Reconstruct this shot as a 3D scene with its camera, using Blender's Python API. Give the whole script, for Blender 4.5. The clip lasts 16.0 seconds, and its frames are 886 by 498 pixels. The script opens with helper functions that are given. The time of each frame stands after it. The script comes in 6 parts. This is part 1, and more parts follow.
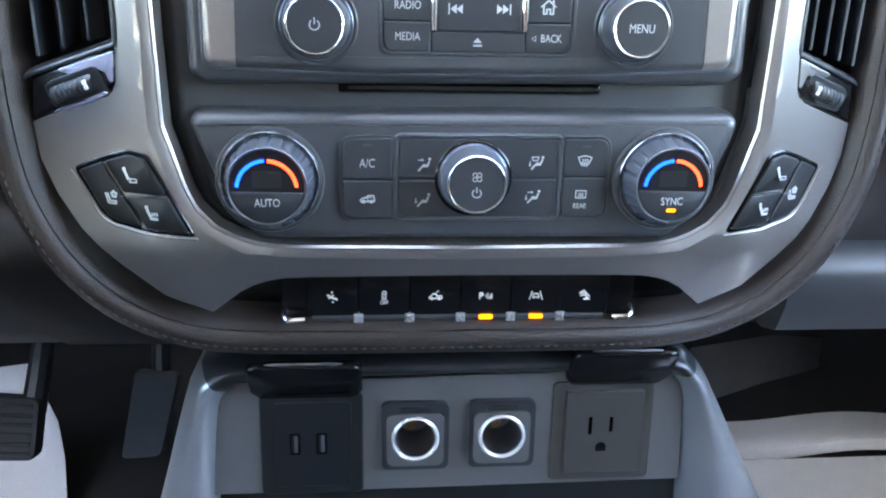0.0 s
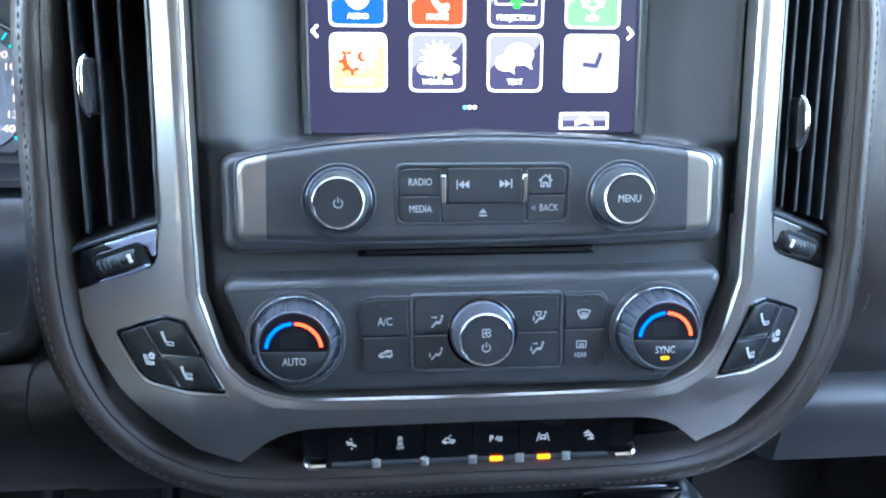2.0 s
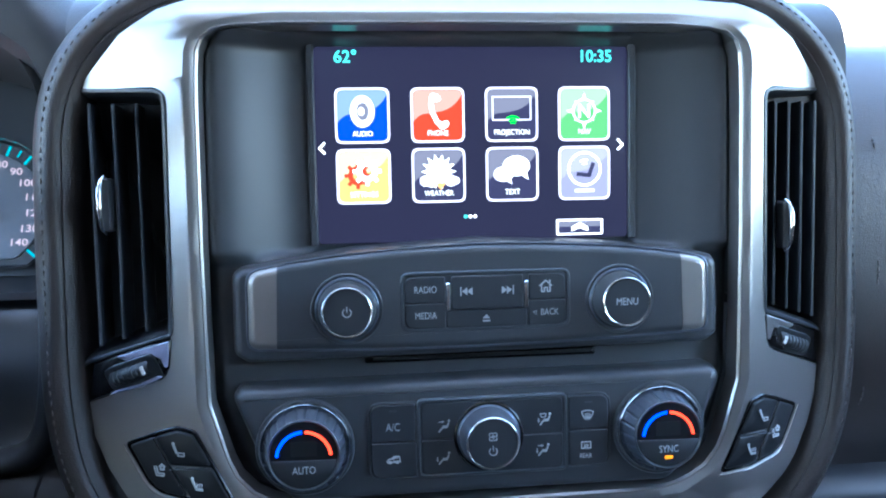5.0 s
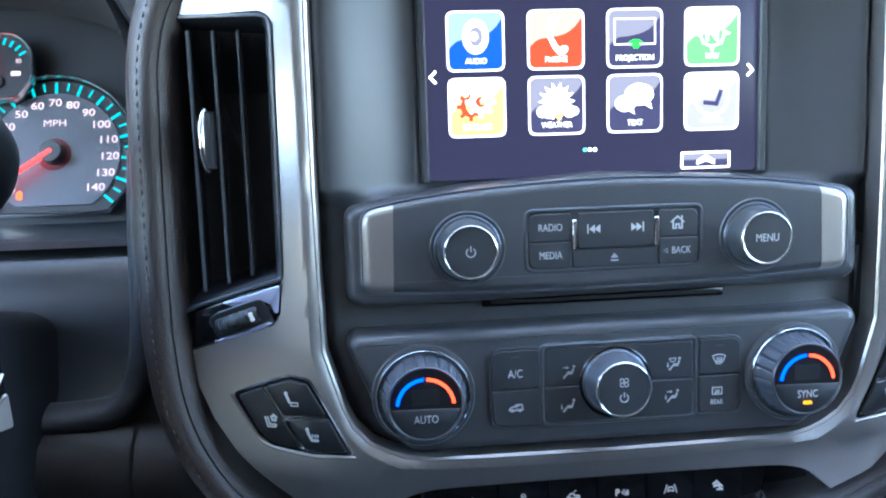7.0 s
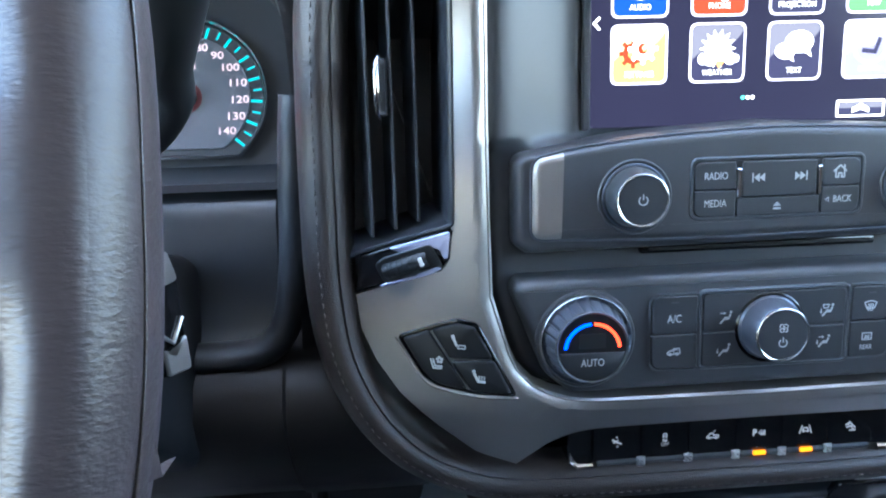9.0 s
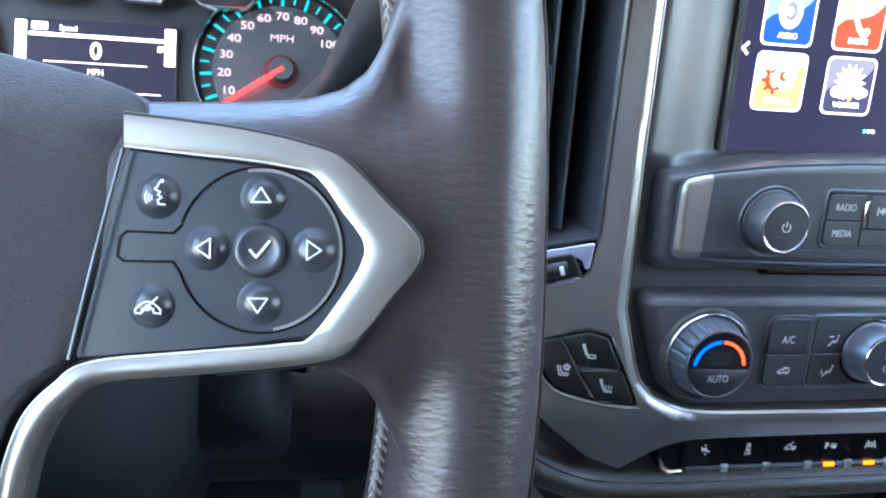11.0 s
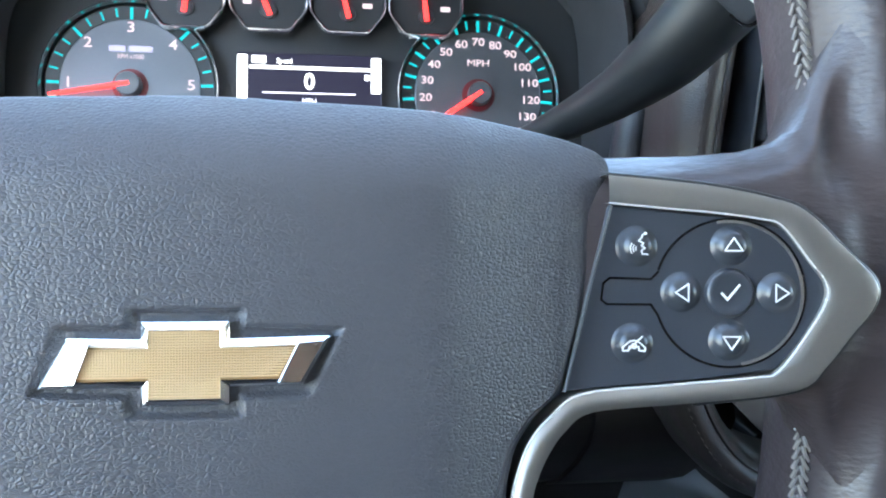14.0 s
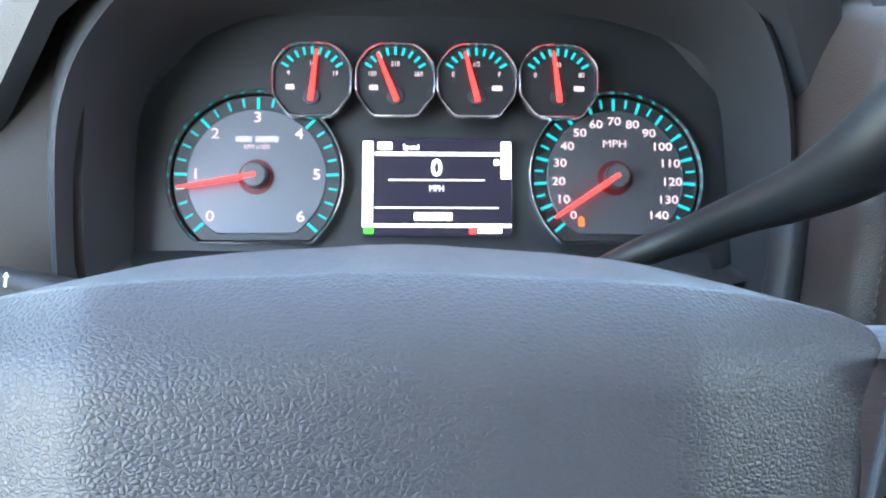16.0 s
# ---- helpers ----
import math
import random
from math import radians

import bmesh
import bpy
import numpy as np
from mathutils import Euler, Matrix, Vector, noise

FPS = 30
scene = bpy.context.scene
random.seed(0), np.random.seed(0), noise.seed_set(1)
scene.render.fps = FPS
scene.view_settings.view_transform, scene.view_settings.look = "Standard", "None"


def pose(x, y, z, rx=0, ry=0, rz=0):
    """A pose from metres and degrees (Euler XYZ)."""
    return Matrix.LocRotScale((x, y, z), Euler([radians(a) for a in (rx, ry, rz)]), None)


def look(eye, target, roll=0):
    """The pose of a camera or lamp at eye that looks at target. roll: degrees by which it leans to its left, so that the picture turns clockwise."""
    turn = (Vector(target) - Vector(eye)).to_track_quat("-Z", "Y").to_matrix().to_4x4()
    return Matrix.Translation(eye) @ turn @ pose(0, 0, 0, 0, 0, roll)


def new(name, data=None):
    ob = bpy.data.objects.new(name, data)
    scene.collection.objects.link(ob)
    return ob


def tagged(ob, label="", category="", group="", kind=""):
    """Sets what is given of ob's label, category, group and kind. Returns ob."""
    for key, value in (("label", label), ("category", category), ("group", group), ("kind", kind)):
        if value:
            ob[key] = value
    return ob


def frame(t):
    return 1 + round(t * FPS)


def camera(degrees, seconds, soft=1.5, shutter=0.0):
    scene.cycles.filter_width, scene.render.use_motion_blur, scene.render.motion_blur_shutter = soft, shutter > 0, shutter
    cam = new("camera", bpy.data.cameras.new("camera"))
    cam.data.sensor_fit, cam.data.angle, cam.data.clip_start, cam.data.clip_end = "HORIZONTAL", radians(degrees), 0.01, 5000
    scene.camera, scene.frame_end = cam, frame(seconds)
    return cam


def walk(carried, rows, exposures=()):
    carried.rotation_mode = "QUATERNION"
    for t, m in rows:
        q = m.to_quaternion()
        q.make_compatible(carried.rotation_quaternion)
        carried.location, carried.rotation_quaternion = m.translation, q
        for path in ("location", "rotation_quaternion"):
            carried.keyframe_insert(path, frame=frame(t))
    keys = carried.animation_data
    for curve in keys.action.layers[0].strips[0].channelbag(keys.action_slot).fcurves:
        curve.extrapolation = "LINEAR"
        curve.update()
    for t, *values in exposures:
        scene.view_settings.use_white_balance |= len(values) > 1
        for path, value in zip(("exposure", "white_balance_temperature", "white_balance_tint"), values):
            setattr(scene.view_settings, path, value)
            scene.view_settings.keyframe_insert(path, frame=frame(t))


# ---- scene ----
cam = camera(57.5, 16.0, 2.0)
PATH = [
    (0, (-0.046, 0.032, 0.66), (0.124, 1.837, -0.185), 2.0),
    (0.5, (-0.049, 0.025, 0.67), (0.115, 1.855, -0.121), 1.7),
    (1, (-0.052, 0.021, 0.678), (0.114, 1.873, -0.06), 1.4),
    (1.5, (-0.053, 0.015, 0.686), (0.118, 1.893, 0.021), 1.0),
    (2, (-0.057, 0.009, 0.694), (0.128, 1.91, 0.099), 0.7),
    (2.5, (-0.058, 0.004, 0.697), (0.134, 1.927, 0.179), 0.4),
    (3, (-0.06, 0.0, 0.701), (0.14, 1.937, 0.247), 0.1),
    (3.5, (-0.061, -0.002, 0.706), (0.148, 1.944, 0.293), -0.1),
    (3.7, (-0.06, -0.003, 0.707), (0.147, 1.946, 0.309), -0.2),
    (5.8, (-0.079, 0.003, 0.707), (0.15, 1.952, 0.322), -0.6),
    (6, (-0.084, 0.008, 0.707), (0.149, 1.952, 0.298), -0.6),
    (6.5, (-0.097, 0.019, 0.7), (0.106, 1.957, 0.252), -1.0),
    (7, (-0.118, 0.029, 0.693), (0.068, 1.959, 0.201), -1.2),
    (7.5, (-0.136, 0.035, 0.69), (0.033, 1.954, 0.152), -1.5),
    (8, (-0.157, 0.037, 0.69), (0.011, 1.944, 0.113), -1.6),
    (8.5, (-0.177, 0.033, 0.695), (-0.008, 1.93, 0.084), -1.3),
    (8.7, (-0.184, 0.031, 0.697), (-0.02, 1.924, 0.076), -1.2),
    (10.8, (-0.303, 0.055, 0.714), (0.084, 1.883, 0.002), 5.0),
    (11, (-0.311, 0.057, 0.714), (0.093, 1.882, 0.0), 5.6),
    (11.5, (-0.33, 0.06, 0.713), (0.102, 1.872, -0.014), 6.5),
    (12, (-0.347, 0.06, 0.714), (0.092, 1.868, -0.019), 6.9),
    (12.5, (-0.362, 0.06, 0.717), (0.067, 1.87, -0.017), 6.7),
    (13, (-0.377, 0.058, 0.721), (0.016, 1.878, -0.011), 5.8),
    (13.5, (-0.39, 0.056, 0.724), (-0.054, 1.887, -0.009), 4.6),
    (14, (-0.4, 0.056, 0.724), (-0.13, 1.9, -0.002), 3.2),
    (14.5, (-0.408, 0.059, 0.725), (-0.208, 1.915, 0.007), 2.0),
    (15, (-0.416, 0.064, 0.727), (-0.272, 1.934, 0.031), 1.3),
    (15.5, (-0.42, 0.078, 0.731), (-0.329, 1.961, 0.065), 0.8),
    (16, (-0.421, 0.095, 0.738), (-0.377, 1.995, 0.114), 0.6),
]

# white balance and brightness follow the phone's automatic exposure
EXPO = [(t, 4.58 + s, kelvin, tint) for t, s, kelvin, tint in ((0.0, 0.62, 6850.0, 7.0), (0.7, 0.62, 6650.0, 5.0), (1.5, 0.55, 6250.0, 4.0), (2.5, 0.4, 6000.0, 3.0), (3.7, 0.1, 5900.0, 3.0), (5.8, -0.72, 5350.0, 4.0), (6.4, -0.72, 5350.0, 4.0), (6.9, 0.0, 5900.0, 4.0), (7.6, 0.12, 5950.0, 4.0),
                                                               (8.7, 0.1, 6050.0, 4.5), (10.8, 0.08, 6250.0, 5.5), (12.5, 0.0, 6450.0, 5.0), (14.0, -0.08, 6500.0, 3.0), (16.0, 0.0, 6550.0, 3.0))]
walk(cam, [(t, look(eye, target, roll)) for t, eye, target, roll in PATH], EXPO)

# ---- light ----
world = bpy.data.worlds.new("world")
scene.world = world
world.use_nodes = True
_wn = world.node_tree.nodes
_sky = _wn.new("ShaderNodeTexSky")
_sky.sky_type = "NISHITA"
_sky.sun_disc = False
_sky.sun_elevation = radians(47)
_sky.sun_rotation = radians(178)
world.node_tree.links.new(_sky.outputs[0], _wn["Background"].inputs[0])
_wn["Background"].inputs[1].default_value = 0.15
sun = new("sun", bpy.data.lights.new("sun", "SUN"))
sun.data.energy = 4.0
sun.data.angle = radians(0.6)
sun.data.color = (1.0, 0.95, 0.88)
sun.matrix_world = look((0.27, -7.75, 8.3), (0, 0, 0.0))


# ---- materials ----
def mat(name, color, rough=0.5, metal=0.0, vary=0.15, grain=0.0, size=0.001, coat=0.0, emit=None, glow=0.0, spec=0.5,
        cells=0.0, stretch=(1, 1, 1), blotch=0.03):
    """A surface with colour and gloss that vary at two scales. size: the grain's size in metres; grain: its relief."""
    m = bpy.data.materials.new(name)
    m.use_nodes = True
    nt = m.node_tree
    b = nt.nodes["Principled BSDF"]
    b.inputs["Metallic"].default_value = metal
    b.inputs["Specular IOR Level"].default_value = spec
    b.inputs["Coat Weight"].default_value = coat
    b.inputs["Coat Roughness"].default_value = 0.1
    co = nt.nodes.new("ShaderNodeTexCoord")
    mp = nt.nodes.new("ShaderNodeMapping")
    mp.inputs["Scale"].default_value = stretch
    nt.links.new(co.outputs["Object"], mp.inputs[0])
    big = nt.nodes.new("ShaderNodeTexNoise")
    big.inputs["Scale"].default_value = 1 / blotch
    big.inputs["Detail"].default_value = 5
    nt.links.new(co.outputs["Object"], big.inputs["Vector"])
    fine = nt.nodes.new("ShaderNodeTexNoise")
    fine.inputs["Scale"].default_value = 1 / size
    fine.inputs["Detail"].default_value = 3
    nt.links.new(mp.outputs[0], fine.inputs["Vector"])
    mix = nt.nodes.new("ShaderNodeMix")
    mix.data_type = "RGBA"
    mix.inputs[6].default_value = (*[c * (1 - vary) for c in color], 1)
    mix.inputs[7].default_value = (*[min(1, c * (1 + vary)) for c in color], 1)
    add = nt.nodes.new("ShaderNodeMath")
    add.operation = "MULTIPLY_ADD"
    add.inputs[1].default_value = 0.5
    nt.links.new(fine.outputs[0], add.inputs[0])
    half = nt.nodes.new("ShaderNodeMath")
    half.operation = "MULTIPLY"
    half.inputs[1].default_value = 0.5
    nt.links.new(big.outputs[0], half.inputs[0])
    nt.links.new(half.outputs[0], add.inputs[2])
    nt.links.new(add.outputs[0], mix.inputs[0])
    nt.links.new(mix.outputs[2], b.inputs["Base Color"])
    rr = nt.nodes.new("ShaderNodeMapRange")
    rr.inputs[3].default_value = max(0.02, rough * 0.85)
    rr.inputs[4].default_value = min(1, rough * 1.15)
    nt.links.new(big.outputs[0], rr.inputs[0])
    nt.links.new(rr.outputs[0], b.inputs["Roughness"])
    if grain:
        bump = nt.nodes.new("ShaderNodeBump")
        bump.inputs["Strength"].default_value = grain
        bump.inputs["Distance"].default_value = size * 0.4
        if cells:
            warp = nt.nodes.new("ShaderNodeMix")
            warp.data_type = "VECTOR"
            warp.inputs[0].default_value = 0.0003
            nt.links.new(mp.outputs[0], warp.inputs[4])
            nt.links.new(fine.outputs["Color"], warp.inputs[5])
            vo = nt.nodes.new("ShaderNodeTexVoronoi")
            vo.feature = "DISTANCE_TO_EDGE"
            vo.inputs["Scale"].default_value = 1 / cells
            nt.links.new(warp.outputs[1], vo.inputs["Vector"])
            crisp = nt.nodes.new("ShaderNodeMapRange")
            crisp.inputs[2].default_value = 0.6
            nt.links.new(vo.outputs["Distance"], crisp.inputs[0])
            dome = nt.nodes.new("ShaderNodeMath")
            dome.operation = "POWER"
            dome.inputs[1].default_value = 0.6
            nt.links.new(crisp.outputs[0], dome.inputs[0])
            bump.inputs["Distance"].default_value = cells * 0.24
            nt.links.new(dome.outputs[0], bump.inputs["Height"])
        else:
            nt.links.new(fine.outputs[0], bump.inputs["Height"])
        nt.links.new(bump.outputs[0], b.inputs["Normal"])
    if emit:
        b.inputs["Emission Color"].default_value = (*emit, 1)
        b.inputs["Emission Strength"].default_value = glow
    return m


PANEL = mat("satin_charcoal_plastic", (0.056, 0.059, 0.065), 0.30)
GLOVE = mat("glovebox_plastic", (0.034, 0.035, 0.039), 0.40)
MATT = mat("matt_charcoal_plastic", (0.053, 0.056, 0.061), 0.42)
SWITCH_B = mat("seat_switch_plastic", (0.012, 0.013, 0.015), 0.42, spec=0.3)
PRINT = mat("grey_print", (0.46, 0.47, 0.48), 0.5, vary=0.1)
BUTTON = mat("button_plastic", (0.026, 0.028, 0.032), 0.45)
VENT = mat("vent_black_plastic", (0.026, 0.029, 0.035), 0.30)
BLACK = mat("black_plastic", (0.010, 0.011, 0.012), 0.42)
GLOSS = mat("gloss_black", (0.006, 0.006, 0.007), 0.16, vary=0.3, spec=0.4)
DARKP = mat("dark_satin_plastic", (0.018, 0.020, 0.023), 0.30)
CONFACE = mat("console_face_plastic", (0.108, 0.107, 0.108), 0.36)
OUTLET = mat("warm_grey_plastic", (0.050, 0.047, 0.043), 0.42)
SHROUD = mat("shroud_plastic", (0.009, 0.0095, 0.011), 0.6, spec=0.2, grain=0.3, size=0.0009, cells=0.0012)
KNEE = mat("dark_brown_plastic", (0.016, 0.0132, 0.0125), 0.55, spec=0.22, grain=0.3, size=0.0009, cells=0.0012)
# red glow behind the needle hubs, put into a plain surface colour
HUBRED = mat("painted_red_hub_glow", (0.10, 0.006, 0.010), 0.5)
DISC = mat("dark_knob_face", (0.010, 0.010, 0.012), 0.35, spec=0.3)
ARCH = mat("matt_black_hood", (0.026, 0.027, 0.030), 0.55, spec=0.35, grain=0.3, size=0.0009, cells=0.0012)
COLLAR = mat("bright_collar_chrome", (0.72, 0.72, 0.72), 0.2, metal=1.0, vary=0.05)
DARKRING = mat("satin_chrome", (0.78, 0.78, 0.79), 0.24, metal=1.0, vary=0.05)
PLATE = mat("wheel_switch_plastic", (0.032, 0.036, 0.044), 0.29, grain=0.1, size=0.0006)
SOFT = mat("soft_dash_plastic", (0.022, 0.023, 0.026), 0.42, grain=0.35, size=0.0009, cells=0.0012)
BROWN = mat("brown_black_trim", (0.034, 0.0265, 0.024), 0.36, grain=0.5, size=0.0009, cells=0.0014)
SILVER = mat("satin_silver_paint", (0.35, 0.337, 0.328), 0.33, metal=0.85, vary=0.03)
CAPS = mat("warm_silver_paint", (0.36, 0.335, 0.315), 0.32, metal=0.75, vary=0.06, grain=0.1, size=0.0006, stretch=(1, 0.1, 1))
CHROME = mat("chrome", (0.82, 0.82, 0.82), 0.09, metal=1.0, vary=0.04)
KNOB = mat("knob_grey", (0.13, 0.145, 0.18), 0.30, metal=0.6)
NICKEL = mat("satin_nickel", (0.27, 0.255, 0.24), 0.40, metal=0.85, vary=0.05)
FRAME_G = mat("satin_grey_frame", (0.34, 0.36, 0.38), 0.30, metal=0.6, vary=0.05)
BRIGHT = mat("bright_metal", (0.80, 0.80, 0.79), 0.28, metal=0.55, vary=0.04)
KNOB_D = mat("dark_knob_grey", (0.075, 0.082, 0.09), 0.33, metal=0.3)
SATIN = mat("lilac_silver_sheen", (0.40, 0.40, 0.52), 0.25, metal=0.5, vary=0.08)
# white print with a faint even glow of its own
WHITE = mat("glowing_white_print", (0.56, 0.57, 0.58), 0.5, vary=0.05, emit=(0.9, 0.95, 1), glow=0.008)
DIM = mat("faint_print", (0.05, 0.052, 0.056), 0.5, vary=0.1)
PAD = mat("grained_airbag_cover", (0.052, 0.052, 0.059), 0.40, grain=0.62, size=0.0012, cells=0.00098, spec=0.45, stretch=(0.8, 1.1, 1))
LEATHER = mat("wrinkled_rim_leather", (0.040, 0.0315, 0.033), 0.35, grain=0.36, size=0.0018, stretch=(0.38, 1.25, 0.8), spec=0.42)
THREAD = mat("pale_thread", (0.17, 0.155, 0.145), 0.8, grain=0.5, size=0.0005)
GOLD = mat("ribbed_gold", (0.34, 0.21, 0.09), 0.35, metal=0.4, vary=0.06)
RUBBER = mat("pedal_rubber", (0.016, 0.016, 0.017), 0.7, grain=0.3, size=0.001)
STEEL = mat("grey_steel", (0.22, 0.22, 0.23), 0.4, metal=0.8)
PAPER = mat("white_paper_mat", (0.82, 0.84, 0.87), 0.7, vary=0.06, grain=0.25, size=0.004)
CARPET = mat("dark_carpet", (0.016, 0.016, 0.018), 0.95, grain=0.8, size=0.002)
HEADLINER = mat("pale_headliner", (0.30, 0.295, 0.29), 0.9, grain=0.4, size=0.002)
DOORCARD = mat("brown_door_card", (0.075, 0.052, 0.045), 0.6, grain=0.3, size=0.0015)
ASPHALT = mat("concrete_paving", (0.50, 0.49, 0.47), 0.9, grain=0.5, size=0.02, blotch=1.5)
TAN = mat("tan_wall", (0.55, 0.43, 0.34), 0.8, grain=0.3, size=0.02, blotch=1.0)
CARWHITE = mat("white_car_paint", (0.75, 0.75, 0.76), 0.25, vary=0.03, coat=0.5)
DIAL = mat("grey_dial", (0.105, 0.112, 0.126), 0.40, metal=0.65, vary=0.1, grain=0.12, size=0.0008, stretch=(0.4, 1.6, 1))
DIALDARK = mat("black_dial", (0.014, 0.015, 0.017), 0.45)
CARD = mat("laminated_card", (0.42, 0.41, 0.41), 0.2, vary=0.05, coat=0.6)


def lamp(name, color, glow):
    return mat(name, [c * 0.3 for c in color], 0.5, vary=0.05, emit=color, glow=glow, spec=0.15)


SCREEN = mat("dark_display_glass", (0.005, 0.005, 0.008), 0.34, vary=0.02, spec=0.3, emit=(0.012, 0.012, 0.027), glow=0.19)
DISPLAY = mat("dark_driver_display", (0.004, 0.004, 0.006), 0.35, vary=0.02, spec=0.3, emit=(0.010, 0.009, 0.022), glow=0.15)
L_WHITE = lamp("lit_white", (0.95, 0.97, 1.0), 0.216)
L_CYAN = lamp("lit_cyan_white", (0.12, 0.75, 0.68), 0.187)
L_RIM = lamp("lit_lilac", (0.72, 0.70, 0.86), 0.187)
L_BLUE = lamp("lit_blue", (0.008, 0.05, 0.42), 0.16)
L_RED = lamp("lit_red", (0.80, 0.05, 0.02), 0.12)
L_ORANGE = lamp("lit_orange", (1.0, 0.46, 0.14), 0.12)
L_GREEN = lamp("lit_green", (0.06, 0.19, 0.065), 0.27)
L_GREENB = lamp("lit_bright_green", (0.05, 0.75, 0.03), 0.2)
L_SLATE = lamp("lit_slate", (0.014, 0.014, 0.032), 0.3192)
L_LILAC = lamp("lit_pale_lilac", (0.30, 0.29, 0.45), 0.11)
H_BLUE = lamp("lit_pale_blue", (0.030, 0.043, 0.090), 1.0)
H_RED = lamp("lit_pale_red", (0.095, 0.043, 0.034), 1.0)
H_GREEN = lamp("lit_pale_green", (0.046, 0.060, 0.044), 1.0)
H_ORANGE = lamp("lit_pale_orange", (0.110, 0.080, 0.048), 1.0)
H_SLATE = lamp("lit_grey_violet", (0.024, 0.024, 0.032), 1.0)
H_LILAC = lamp("lit_white_lilac", (0.050, 0.050, 0.070), 1.0)
L_ARCB = lamp("led_blue", (0.0, 0.035, 1.0), 0.45)
L_ARCR = lamp("led_red", (1.0, 0.034, 0.012), 0.42)
L_AMBER = lamp("led_amber", (1.0, 0.24, 0.005), 0.14)
L_TICK = lamp("tick_cyan", (0.02, 0.50, 0.54), 0.0646)
L_NUM = lamp("dial_print", (0.86, 0.66, 0.72), 0.057)
L_WARN = lamp("lamp_red_orange", (1.0, 0.08, 0.02), 0.2)
L_NEEDLE = lamp("needle_red", (1.0, 0.025, 0.025), 0.304)

GLASS = bpy.data.materials.new("clear_glass")
GLASS.use_nodes = True
_gb = GLASS.node_tree.nodes["Principled BSDF"]
_gb.inputs["Base Color"].default_value = (0.96, 0.98, 0.97, 1)
_gb.inputs["Transmission Weight"].default_value = 1.0
_gb.inputs["Roughness"].default_value = 0.0
_gb.inputs["IOR"].default_value = 1.1


# ---- shape tools: lengths in millimetres, in a thing's own axes (right, up, towards the viewer) ----
def axes(origin, lean):
    a = radians(lean)
    return Matrix(((1, 0, 0, origin[0]), (0, math.sin(a), -math.cos(a), origin[1]), (0, math.cos(a), math.sin(a), origin[2]), (0, 0, 0, 1)))


STACK = axes((0.0, 0.392, 0.53), 6.84)
CLUSTER = axes((-0.4145, 0.555, 0.63), 24)
WHEEL = axes((-0.427, 0.202, 0.645), 21)
CONSOLE = axes((0.0, 0.425, 0.37), 10)
WORLD = Matrix.Identity(4)


from mathutils.geometry import tessellate_polygon


